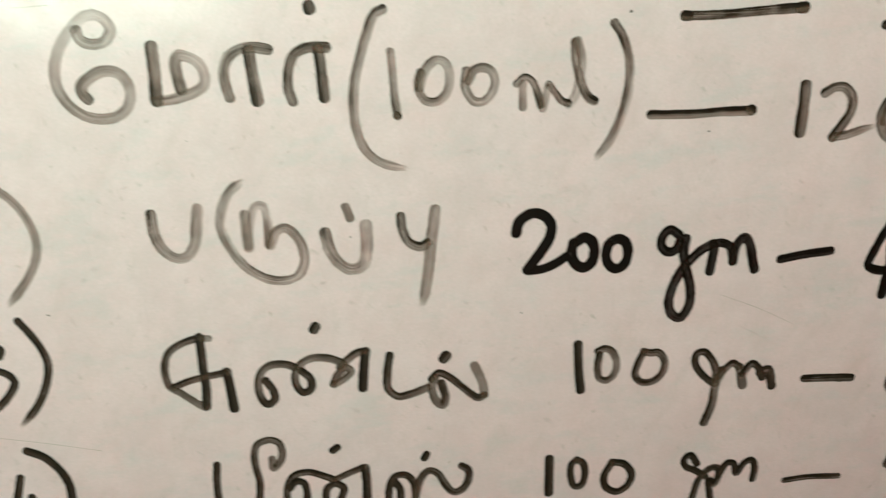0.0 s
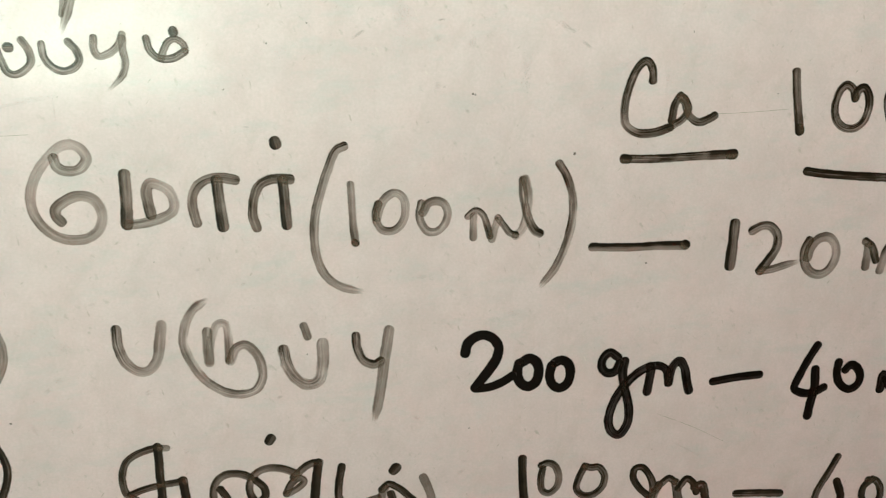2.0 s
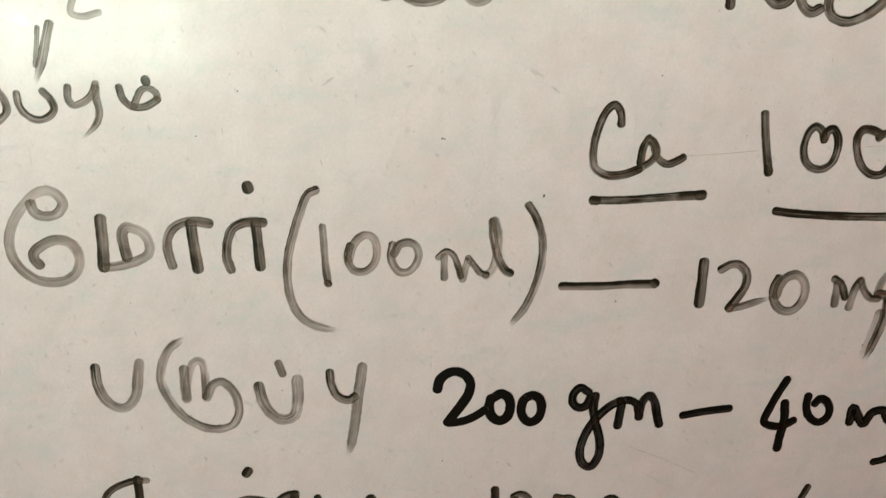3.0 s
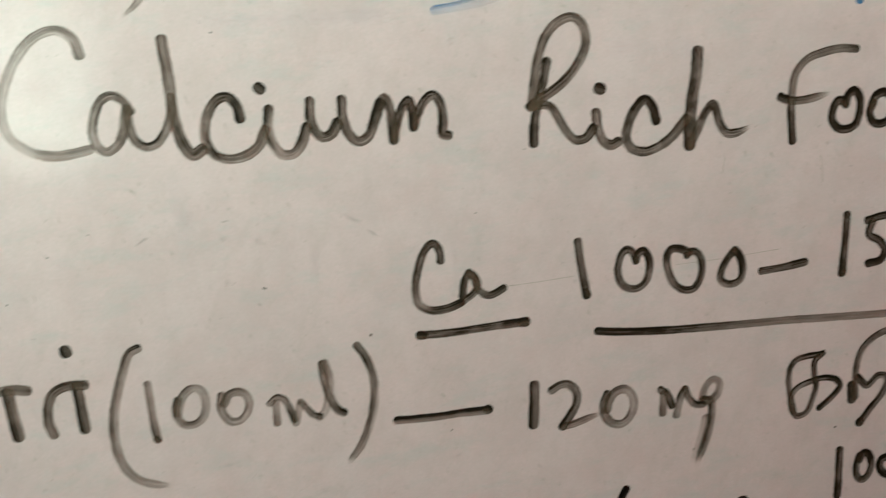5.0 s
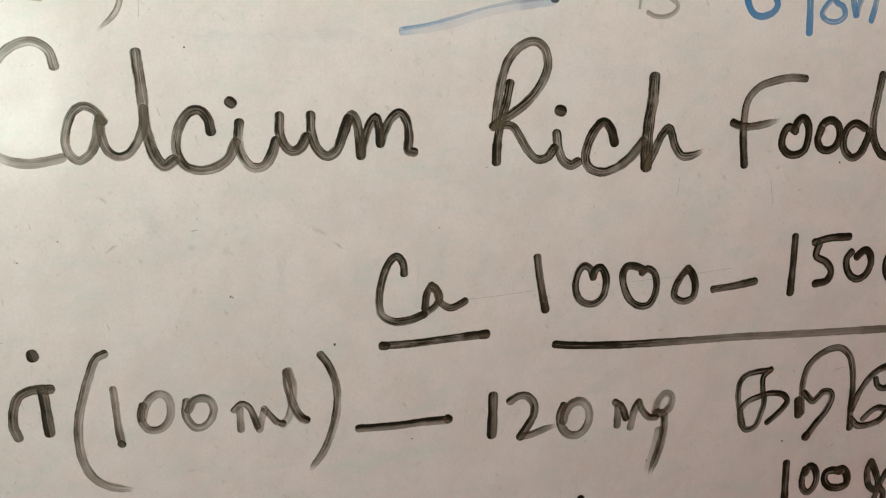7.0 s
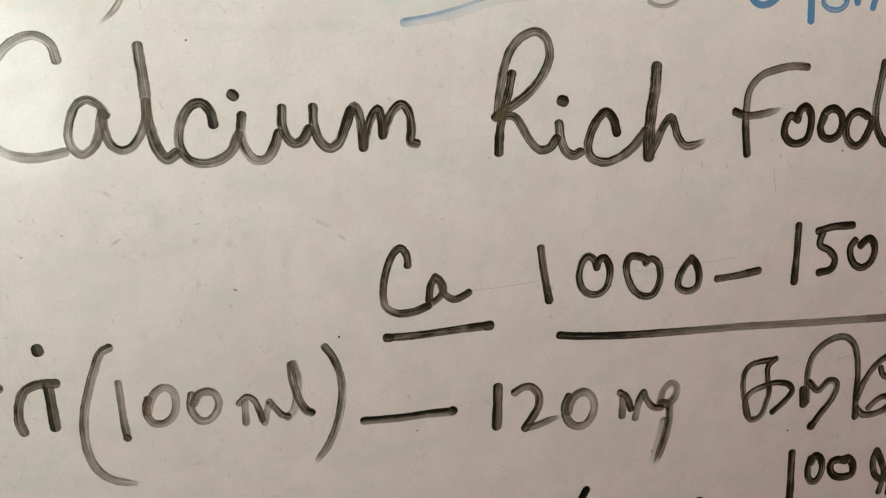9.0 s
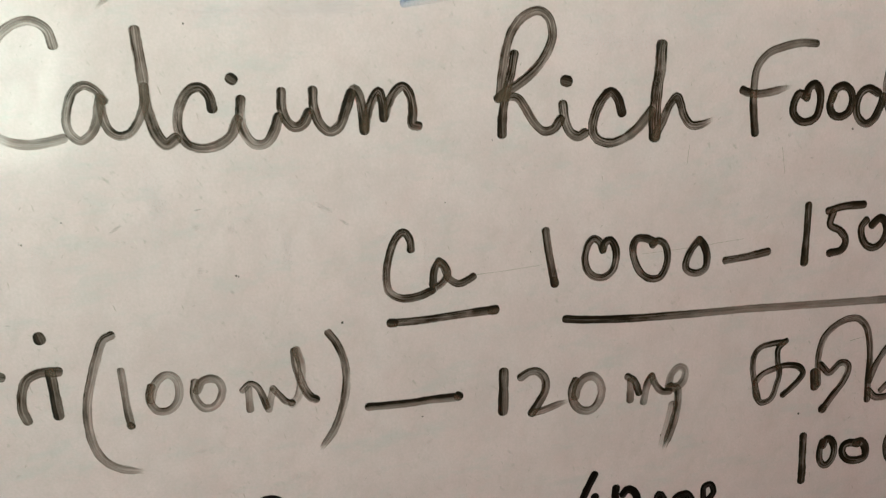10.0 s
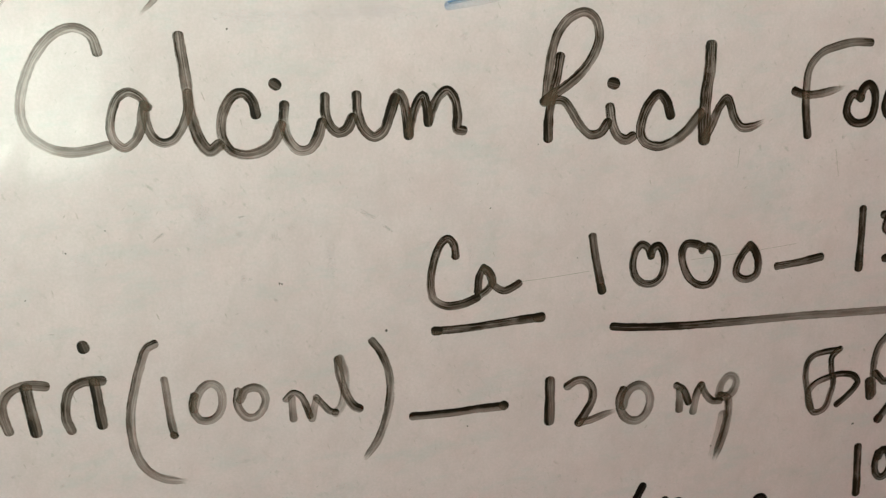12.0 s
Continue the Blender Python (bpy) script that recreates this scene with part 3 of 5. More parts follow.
w.letter('digit',
         Stroke(2.48, [(0.0, 0.88), (1.0, 0.9)], [(48.4, 10.9), (46.2, 8.4), (44.6, 5.2), (44.3, 2.5), (46.2, 0.9), (48.7, 0.8), (50.7, 2.0), (51.2, 5.6), (50.1, 9.0), (48.6, 10.9)]))

w = writing('dash', 'short black marker dash between two numbers', 'marker line', 'dashes on the board', 103.4, 1460.9, Pen(BLACK, dry=0.55, side=0.3, ends=0.3))
w.letter('stroke',
         Stroke(2.52, [(0.0, 0.8), (1.0, 0.74)], [(0.0, -0.0), (6.9, 0.7), (14.0, 1.8)]))

w = writing('handwritten_number', 'number beginning "150" in dried black marker on the whiteboard', 'writing', 'handwritten numbers on the board', 130.2, 1458.3, Pen(BLACK, dry=0.5, side=0.25, ends=0.3))
w.letter('digit',
         Stroke(2.56, [(0.0, 0.85), (1.0, 0.9)], [(0.4, 18.0), (0.3, 9.1), (0.0, 0.0)]),
         Stroke(2.59, [(0.0, 0.96), (1.0, 0.96)], [(0.2, 1.1), (0.0, 0.0)]))
w.letter('digit',
         Stroke(2.58, [(0.0, 0.92), (1.0, 0.9)], [(7.5, 15.9), (12.6, 17.0), (19.6, 17.2)]),
         Stroke(2.61, [(0.0, 0.9), (1.0, 0.95)], [(9.1, 15.3), (8.3, 11.5), (11.9, 9.4), (14.1, 6.4), (12.9, 3.3), (8.7, 2.5)]))
w.letter('digit',
         Stroke(2.66, [(0.0, 0.9), (1.0, 0.93)], [(21.0, 12.1), (19.5, 10.2), (19.8, 6.9), (21.6, 4.2), (24.3, 3.2), (27.1, 4.7), (28.5, 8.2), (27.8, 11.3), (26.1, 12.6), (24.3, 11.6), (23.2, 10.5)]))
w.letter('digit',
         Stroke(2.7, [(0.0, 0.93), (1.0, 0.93)], [(35.7, 11.6), (34.3, 8.7), (34.4, 5.0), (36.0, 2.6), (39.6, 2.3), (41.4, 6.4), (39.3, 10.6), (36.7, 11.7)]))

w = writing('underline', 'long grey marker underline below the numbers', 'marker line', 'underlines on the board', 52.2, 1443.7, Pen(BLACK, dry=0.35, side=0.15, ends=0.2))
w.letter('stroke',
         Stroke(2.63, [(0.0, 0.96), (0.2, 0.85), (0.4, 0.46), (1.0, 0.35)], [(0.0, 3.0), (3.6, 2.5), (7.2, 2.2), (14.5, 1.7), (21.8, 1.4), (40.5, 1.2), (59.8, 1.2), (79.6, 0.8), (100.1, 0.5), (114.3, 0.3), (129.8, -0.0)]))

w = writing('handwritten_word', 'Tamil word in partly worn black marker on the whiteboard', 'writing', 'handwritten words on the board', -154.8, 1428.4, Pen(BLACK, dry=0.65, side=0.45, ends=0.2))
w.letter('letter',
         Stroke(2.5, [(0.0, 0.6), (0.12, 0.55), (0.23, 0.22), (0.42, 0.38), (0.54, 0.55), (0.69, 0.38), (0.81, 0.17), (0.92, 0.33), (1.0, 0.58)], [(6.4, 21.2), (7.3, 18.9), (9.6, 18.0), (12.3, 18.4), (13.8, 19.7), (14.5, 21.4), (13.3, 23.6), (10.7, 24.8), (8.0, 24.1), (5.6, 21.9), (3.0, 18.9), (1.1, 15.5), (0.0, 11.6), (0.3, 7.6), (2.0, 4.1), (5.0, 1.3), (9.1, 0.0), (13.6, 0.6), (16.2, 2.7), (17.4, 6.1), (16.7, 9.0), (15.0, 11.0), (11.7, 11.6), (8.3, 10.3), (5.9, 8.1), (5.9, 6.3), (7.0, 4.9)]))
w.letter('letter',
         Stroke(2.86, [(0.0, 0.83), (1.0, 0.78)], [(23.5, 17.1), (23.6, 10.7), (23.4, 4.1)]),
         Stroke(2.53, [(0.0, 0.78), (0.2, 0.59), (0.6, 0.24), (1.0, 0.86)], [(23.6, 3.9), (27.9, 4.5), (32.4, 5.8), (35.2, 7.7), (35.6, 10.3), (34.3, 13.0), (31.9, 14.5), (29.7, 14.8), (28.8, 13.2), (29.0, 10.0), (29.6, 6.7)]))
w.letter('letter',
         Stroke(2.35, [(0.0, 0.49), (0.5, 0.73), (0.83, 0.59), (1.0, 0.88)], [(41.2, 4.4), (40.4, 7.6), (40.3, 11.1), (41.6, 14.1), (44.2, 15.9), (47.8, 16.4), (51.3, 15.8)]),
         Stroke(2.73, [(0.0, 0.86), (1.0, 0.83)], [(46.6, 15.7), (47.1, 9.8), (47.8, 3.4)]))
w.letter('letter',
         Stroke(2.37, [(0.0, 0.54), (0.6, 0.82), (1.0, 0.65)], [(56.5, 3.1), (55.6, 6.2), (56.1, 11.4), (57.5, 14.4), (60.7, 16.0), (65.4, 16.0)]),
         Stroke(2.57, [(0.0, 0.86), (1.0, 0.88)], [(63.5, 15.7), (63.9, 10.2), (64.3, 3.8)]),
         Stroke(3.05, [(0.0, 0.86), (1.0, 0.86)], [(61.8, 25.7), (62.0, 25.0)]))

w = writing('handwritten_word', 'bracketed quantity "(100ml)" in streaky grey-black marker', 'writing', 'handwritten words on the board', -83.4, 1413.6, Pen(BLACK, dry=0.75, side=0.6, ends=0.2))
w.letter('bracket',
         Stroke(2.25, [(0.0, 0.66), (1.0, 0.44)], [(8.0, 39.5), (6.0, 38.5), (3.7, 33.0), (1.9, 27.5), (0.4, 21.4), (-0.0, 15.2), (0.9, 8.9), (3.3, 4.1), (7.3, 1.4), (12.8, 0.0)], tail=True))
w.letter('digit',
         Stroke(1.88, [(0.0, 0.48), (1.0, 0.53)], [(9.7, 29.4), (10.1, 23.4), (10.4, 17.8), (11.0, 13.6)]),
         Stroke(2.08, [(0.0, 0.82), (1.0, 0.82)], [(10.8, 13.6), (11.1, 13.3)]))
w.letter('digit',
         Stroke(2.08, [(0.0, 0.77), (0.58, 0.37), (1.0, 0.57)], [(17.0, 24.1), (16.3, 21.5), (16.7, 19.0), (18.2, 17.1), (20.5, 16.8), (22.6, 18.0), (24.0, 20.6), (24.2, 24.0), (23.1, 26.4), (21.2, 27.2), (19.2, 26.1), (17.6, 23.7), (16.7, 20.4)]))
w.letter('digit',
         Stroke(2.1, [(0.0, 0.79), (0.6, 0.44), (1.0, 0.57)], [(28.5, 24.3), (28.0, 21.3), (28.8, 18.4), (30.5, 16.6), (32.8, 16.7), (34.8, 18.6), (35.6, 21.6), (34.6, 24.2), (32.5, 25.0), (30.3, 24.3), (28.9, 21.8)]))
w.letter('letter',
         Stroke(1.72, [(0.0, 0.81), (1.0, 0.75)], [(41.1, 20.7), (43.1, 22.4), (45.0, 21.4), (46.3, 18.7), (47.3, 15.2)]),
         Stroke(2.12, [(0.0, 0.33), (1.0, 0.35)], [(42.7, 20.7), (42.8, 14.7)]),
         Stroke(1.93, [(0.0, 0.35), (1.0, 0.4)], [(49.3, 19.6), (48.5, 17.4), (47.8, 14.4)]),
         Stroke(1.74, [(0.0, 0.77), (1.0, 0.75)], [(49.3, 20.4), (51.0, 18.2), (52.8, 16.1), (54.4, 15.6)]))
w.letter('letter',
         Stroke(2.12, [(0.0, 0.35), (1.0, 0.4)], [(54.4, 15.3), (56.1, 17.3), (57.1, 21.0), (57.5, 26.5), (56.3, 31.0)]),
         Stroke(2.13, [(0.0, 0.75), (1.0, 0.75)], [(55.7, 30.7), (56.2, 25.5), (57.8, 20.0), (59.6, 16.8), (61.0, 16.0)]))
w.letter('bracket',
         Stroke(2.15, [(0.0, 0.75), (1.0, 0.57)], [(65.5, 35.1), (67.4, 32.3), (69.3, 27.4), (69.9, 21.9), (69.3, 16.3), (67.2, 9.3), (65.0, 5.1), (61.6, 0.7)], tail=True))

w = writing('dash', 'thin black marker dash with a dark blob at its end', 'marker line', 'dashes on the board', -7.4, 1425.4, Pen(BLACK, dry=0.3, side=0.85, ends=0.3))
w.letter('stroke',
         Stroke(2.54, [(0.0, 0.89), (1.0, 0.76)], [(0.0, 0.1), (11.0, -0.0), (19.4, 0.4), (26.2, 0.4)]),
         Stroke(2.77, [(0.0, 0.97), (1.0, 0.97)], [(26.3, 0.7), (26.6, 0.5)]))

w = writing('handwritten_number', 'number "120" in streaky grey-black marker', 'writing', 'handwritten numbers on the board', 32.5, 1417.2, Pen(BLACK, dry=0.65, side=0.5, ends=0.25))
w.letter('digit',
         Stroke(2.82, [(0.0, 0.9), (1.0, 0.9)], [(0.3, 14.9), (0.2, 8.3), (-0.0, 2.8)]))
w.letter('digit',
         Stroke(2.42, [(0.0, 0.78), (1.0, 0.86)], [(5.7, 12.9), (8.4, 14.3), (11.0, 14.0), (13.1, 11.4), (13.1, 7.8), (11.1, 4.2), (9.0, 1.2)]),
         Stroke(2.23, [(0.0, 0.88), (1.0, 0.49)], [(9.2, 1.2), (12.6, 1.7), (16.9, 3.0), (20.5, 3.9)], tail=True))
w.letter('digit',
         Stroke(2.48, [(0.0, 0.83), (0.55, 0.49), (1.0, 0.59)], [(22.7, 9.9), (21.6, 6.9), (22.2, 3.2), (24.2, 0.7), (27.1, 0.0), (29.7, 1.6), (31.1, 5.3), (30.5, 8.9), (28.3, 10.9), (25.6, 10.5), (23.4, 8.0), (22.7, 5.0)]))

w = writing('handwritten_word', 'unit "mg" in streaky grey-black marker after the number', 'writing', 'handwritten words on the board', 72.1, 1402.0, Pen(BLACK, dry=0.65, side=0.5, ends=0.25))
w.letter('letter',
         Stroke(2.05, [(0.0, 0.91), (1.0, 0.83)], [(-0.0, 24.8), (2.1, 23.4), (3.8, 19.2)]),
         Stroke(2.52, [(0.0, 0.39), (1.0, 0.44)], [(1.1, 23.2), (1.0, 17.1)]),
         Stroke(2.29, [(0.0, 0.39), (1.0, 0.59)], [(5.4, 16.2), (6.6, 22.0), (7.9, 24.1)]),
         Stroke(2.08, [(0.0, 0.73), (1.0, 0.73)], [(7.9, 24.3), (9.6, 20.8), (11.6, 18.9), (13.9, 18.6)]))
w.letter('letter',
         Stroke(2.32, [(0.0, 0.59), (1.0, 0.34)], [(13.6, 20.4), (14.5, 24.2), (16.9, 26.3), (19.0, 25.2), (18.7, 22.1), (16.7, 20.0), (14.0, 20.1)]),
         Stroke(2.58, [(0.0, 0.86), (1.0, 0.83)], [(14.4, 20.1), (16.5, 19.1), (16.7, 13.8), (15.3, 7.3), (12.8, 0.0)], tail=True),
         Stroke(3.06, [(0.0, 0.18), (1.0, 0.12)], [(15.3, 13.8), (13.6, 6.4), (11.4, 0.6)], tail=True))

w = writing('handwritten_word', 'Tamil word in dark marker running off towards the edge', 'writing', 'handwritten words on the board', 114.4, 1408.7, Pen(BLACK, dry=0.6, side=0.35, ends=0.25))
w.letter('letter',
         Stroke(2.19, [(0.0, 0.83), (0.5, 0.71), (1.0, 0.83)], [(11.2, 24.5), (8.7, 22.3), (8.7, 17.9), (9.5, 14.0), (8.7, 10.2), (6.9, 5.6), (3.6, 4.6), (1.6, 7.2), (1.1, 11.0), (3.1, 13.9), (7.8, 15.7), (12.4, 16.4), (16.4, 15.4), (17.9, 13.3), (16.8, 11.3), (14.3, 8.9), (11.1, 6.5)]),
         Stroke(2.14, [(0.0, 0.8), (1.0, 0.69)], [(10.8, 24.3), (6.0, 24.0), (2.3, 23.1), (0.4, 20.8), (0.0, 16.5), (1.1, 11.0), (2.3, 6.3)]))
w.letter('letter',
         Stroke(3.22, [(0.0, 0.88), (1.0, 0.69)], [(22.0, 12.9), (22.5, 8.2)]),
         Stroke(2.46, [(0.0, 0.73), (1.0, 0.71)], [(23.5, 8.9), (23.1, 15.7), (23.3, 19.5), (24.8, 24.5), (28.3, 28.0), (32.7, 29.9), (36.6, 29.7), (39.8, 26.8), (41.4, 21.6), (42.1, 15.1), (42.0, 7.9), (42.2, 1.7)]),
         Stroke(2.49, [(0.0, 0.83), (1.0, 0.83)], [(24.1, 15.4), (27.4, 12.3), (29.0, 13.5), (31.4, 15.4), (33.7, 14.8), (34.4, 13.2), (32.8, 8.8), (29.0, 4.2), (25.9, -0.0)]),
         Stroke(3, [(0.0, 0.95), (1.0, 0.95)], [(25.7, -0.0), (26.1, 0.5)]))
w.letter('letter',
         Stroke(2.52, [(0.0, 0.73), (1.0, 0.78)], [(42.4, 8.2), (45.1, 14.6), (48.9, 19.5), (53.0, 21.9), (58.3, 22.9)]),
         Stroke(2.29, [(0.0, 0.91), (1.0, 0.88)], [(50.6, 18.0), (51.4, 15.8), (53.6, 14.6), (56.8, 15.4)]),
         Stroke(2.57, [(0.0, 0.78), (1.0, 0.73)], [(42.4, 4.7), (45.2, 2.2), (49.5, 2.1), (53.7, 3.5), (56.0, 6.0)]),
         Stroke(2.3, [(0.0, 0.59), (1.0, 0.83)], [(47.1, 4.4), (49.9, 6.8), (52.6, 7.9), (55.3, 7.3)]))

w = writing('handwritten_number', 'quantity beginning "100" in dark marker below the Tamil word', 'writing', 'handwritten numbers on the board', 133.9, 1381.2, Pen(BLACK, dry=0.5, side=0.3, ends=0.3))
w.letter('digit',
         Stroke(2.83, [(0.0, 0.88), (1.0, 0.9)], [(-0.0, 18.8), (0.1, 12.6), (0.3, 5.4), (0.2, 3.2)]))
w.letter('digit',
         Stroke(2.6, [(0.0, 0.93), (1.0, 0.9)], [(7.2, 16.0), (6.3, 12.1), (7.0, 8.8), (8.8, 7.5), (10.8, 8.9), (11.8, 12.5), (10.6, 16.1), (8.8, 16.9), (7.5, 14.6)]))
w.letter('digit',
         Stroke(2.9, [(0.0, 0.93), (1.0, 0.93)], [(20.5, 13.8), (17.6, 14.5), (15.3, 13.8), (14.9, 11.2), (16.9, 8.7), (20.4, 7.9), (23.4, 8.8), (23.5, 11.9), (21.7, 14.5), (19.6, 14.3)]))
w.letter('letter',
         Stroke(2.69, [(0.0, 0.85), (1.0, 0.85)], [(32.5, 16.0), (31.3, 12.7), (32.6, 7.2), (35.2, 5.4), (36.1, 7.4), (34.4, 12.5), (32.5, 16.0)]),
         Stroke(2.41, [(0.0, 0.8), (1.0, 0.7)], [(34.6, 0.9), (36.4, 6.5), (38.6, 11.1), (40.9, 14.1)]),
         Stroke(2.43, [(0.0, 0.8), (1.0, 0.8)], [(36.0, 6.8), (38.2, 4.4), (38.3, 0.0)]))

w = writing('handwritten_word', 'Tamil word in worn pale grey marker', 'writing', 'handwritten words on the board', -159.3, 1467.0, Pen(BLACK, dry=0.7, side=0.35, ends=0.15))
w.letter('letter',
         Stroke(2.01, [(0.0, 0.73), (1.0, 0.42)], [(0.0, 9.1), (0.9, 6.4), (2.0, 3.8), (3.8, 3.2), (6.5, 4.6), (7.8, 6.4), (7.4, 9.2), (5.9, 11.5)]),
         Stroke(2.49, [(0.0, 0.83), (1.0, 0.83)], [(2.5, 9.7), (2.9, 9.7)]))
w.letter('letter',
         Stroke(2.03, [(0.0, 0.79), (1.0, 0.54)], [(10.6, 10.6), (11.0, 7.5), (12.7, 5.2), (15.3, 4.2), (18.0, 5.1), (19.3, 7.0), (18.5, 9.6), (16.9, 11.3)]))
w.letter('letter',
         Stroke(2.03, [(0.0, 0.73), (1.0, 0.42)], [(23.0, 12.3), (23.0, 9.4), (24.1, 7.9), (26.9, 8.9), (28.9, 10.7), (29.9, 13.2)]),
         Stroke(2.04, [(0.0, 0.52), (1.0, 0.67)], [(29.8, 12.3), (29.9, 9.4), (30.3, 6.5), (29.6, 3.7), (26.3, 0.0)], tail=True))
w.letter('letter',
         Stroke(2.04, [(0.0, 0.76), (1.0, 0.62)], [(35.6, 12.4), (36.4, 9.5), (38.5, 7.7), (41.8, 7.7), (44.8, 9.4)]),
         Stroke(1.87, [(0.0, 0.67), (1.0, 0.42)], [(45.0, 9.7), (44.5, 11.2), (42.6, 12.4), (40.8, 11.6), (39.8, 9.8), (39.0, 7.8)]),
         Stroke(2.37, [(0.0, 0.86), (1.0, 0.86)], [(42.2, 14.4), (42.3, 13.9)]))

w = writing('marker_trace', 'worn grey marker letter and closing bracket beside the heading', 'marker trace', 'old marker traces on the board', -126.1, 1501.8, Pen(BLACK, dry=0.7, side=0.3, ends=0.12))
w.letter('letter',
         Stroke(2.3, [(0.0, 0.34), (0.5, 0.30), (1.0, 0.30)], [(0.6, 23.2), (2.2, 19.8), (5.0, 17.2), (6.8, 19.9), (11.0, 21.5)]),
         Stroke(1.8, [(0.0, 0.22), (1.0, 0.14)], [(5.7, 17.2), (5.3, 11.8), (5.3, 8.0)]),
         Stroke(1.31, [(0.0, 0.54), (1.0, 0.59)], [(7.0, 18.0), (7.3, 12.8), (6.5, 8.0)]))
w.letter('bracket',
         Stroke(1.65, [(0.0, 0.54), (1.0, 0.34)], [(8.6, 28.2), (12.4, 24.8), (14.7, 21.0), (15.5, 17.5), (15.5, 14.0), (14.5, 8.9), (12.1, 3.7), (11.0, -0.0)], tail=True))

w = writing('marker_trace', 'very pale wiped grey marker letter above the heading', 'marker trace', 'old marker traces on the board', -106.6, 1531.4, Pen(BLACK, dry=0.7, side=0.3, ends=0.05))
w.letter('letter',
         Stroke(1.9, [(0.0, 0.06), (1.0, 0.05)], [(8.3, 12.2), (5.8, 10.6), (3.8, 9.0), (1.2, 6.9), (0.1, 6.1)]),
         Stroke(1.9, [(0.0, 0.06), (1.0, 0.10)], [(4.2, 9.3), (2.4, 6.3), (1.1, 3.6), (0.0, 0.0)]))

w = writing('marker_trace', 'worn grey marker tail above the Tamil word', 'marker trace', 'old marker traces on the board', -156.5, 1480.9, Pen(BLACK, dry=0.7, side=0.3, ends=0.12))
w.letter('stroke',
         Stroke(2.48, [(0.0, 0.54), (1.0, 0.49)], [(17.3, 13.7), (16.1, 9.7), (14.6, 4.6), (12.9, -0.0)], tail=True),
         Stroke(1.31, [(0.0, 0.59), (1.0, 0.49)], [(14.4, 12.9), (13.9, 8.9), (13.1, 3.8)]),
         Stroke(1.3, [(0.0, 0.39), (1.0, 0.34)], [(-0.0, 9.9), (2.3, 9.3), (4.6, 9.2)]))

w = writing('marker_trace', 'pale leftover of wiped grey marker', 'marker trace', 'old marker traces on the board', -133.7, 1496.6, Pen(BLACK, dry=0.6, side=0.3, ends=0.1))
w.letter('stroke',
         Stroke(1.83, [(0.0, 0.34), (1.0, 0.22)], [(0.8, 4.5), (0.0, 0.9), (2.6, -0.0), (6.6, 1.0)]),
         Stroke(1.77, [(0.0, 0.24), (1.0, 0.15)], [(1.4, 25.5), (2.0, 21.9), (1.0, 18.9)]))

w = writing('handwritten_word', 'Tamil word in worn streaky grey marker', 'writing', 'handwritten words on the board', -136.2, 1375.7, Pen(BLACK, dry=0.85, side=0.55, ends=0.15))
w.letter('letter',
         Stroke(2.67, [(0.0, 0.95), (0.57, 0.41), (1.0, 0.19)], [(-0.0, 28.0), (0.2, 23.3), (2.0, 18.7), (4.8, 16.3), (7.5, 16.2), (10.1, 19.1), (11.2, 24.9), (11.8, 29.2)]))
w.letter('letter',
         Stroke(2.36, [(0.0, 0.37), (0.29, 0.46), (0.57, 0.55), (1.0, 0.33)], [(24.6, 36.5), (20.4, 33.5), (18.1, 29.2), (17.3, 24.1), (19.0, 18.8), (22.2, 13.7), (26.9, 10.0), (31.8, 8.8), (36.3, 10.2), (38.0, 13.5), (37.7, 18.2), (36.0, 21.4), (33.7, 23.2), (31.3, 22.3), (29.6, 18.6)], head=True),
         Stroke(2.5, [(0.0, 0.44), (1.0, 0.3)], [(23.7, 27.1), (23.7, 22.6), (24.0, 18.3)]),
         Stroke(2.1, [(0.0, 0.22), (1.0, 0.41)], [(24.1, 18.6), (24.7, 24.5), (26.8, 29.3), (28.6, 29.1), (29.3, 25.7), (29.3, 18.8)]))
w.letter('letter',
         Stroke(2.97, [(0.0, 0.95), (0.5, 0.44), (1.0, 0.19)], [(43.9, 21.5), (44.7, 17.3), (47.0, 13.3), (50.3, 11.2), (53.3, 12.3), (54.5, 17.0), (54.6, 23.3)]),
         Stroke(2.34, [(0.0, 0.44), (1.0, 0.55)], [(49.6, 28.2), (50.6, 25.1)]))
w.letter('letter',
         Stroke(2.39, [(0.0, 0.98), (1.0, 0.44)], [(63.7, 25.2), (64.1, 21.3), (66.0, 17.9), (68.8, 16.8), (70.5, 17.8)]),
         Stroke(2.83, [(0.0, 0.46), (1.0, 0.44)], [(72.8, 26.7), (71.8, 19.8), (70.3, 8.4), (68.8, 0.0)], tail=True))

w = writing('handwritten_number', 'bold number "200" in fresh black marker', 'writing', 'handwritten numbers on the board', -42.0, 1384.0, Pen(BOLD, dry=0.1, side=0.05, ends=0.05))
w.letter('digit',
         Stroke(3.04, [(0.0, 1.1), (1.0, 1.1)], [(0.0, 11.1), (0.6, 13.8), (2.7, 15.8), (5.1, 16.4), (7.8, 15.3), (9.4, 12.7), (9.0, 9.6), (6.9, 5.9), (4.7, 2.9), (3.1, 0.7)]),
         Stroke(2.7, [(0.0, 1.1), (1.0, 1.05)], [(3.3, 0.4), (7.2, 0.8), (10.8, 2.2), (13.5, 4.0)]))
w.letter('digit',
         Stroke(3.11, [(0.0, 1.1), (1.0, 1.1)], [(15.5, 7.7), (15.0, 5.0), (15.9, 2.2), (18.1, 0.7), (20.2, 1.7), (21.2, 4.8), (20.5, 7.9), (18.4, 9.2), (16.5, 8.2)]))
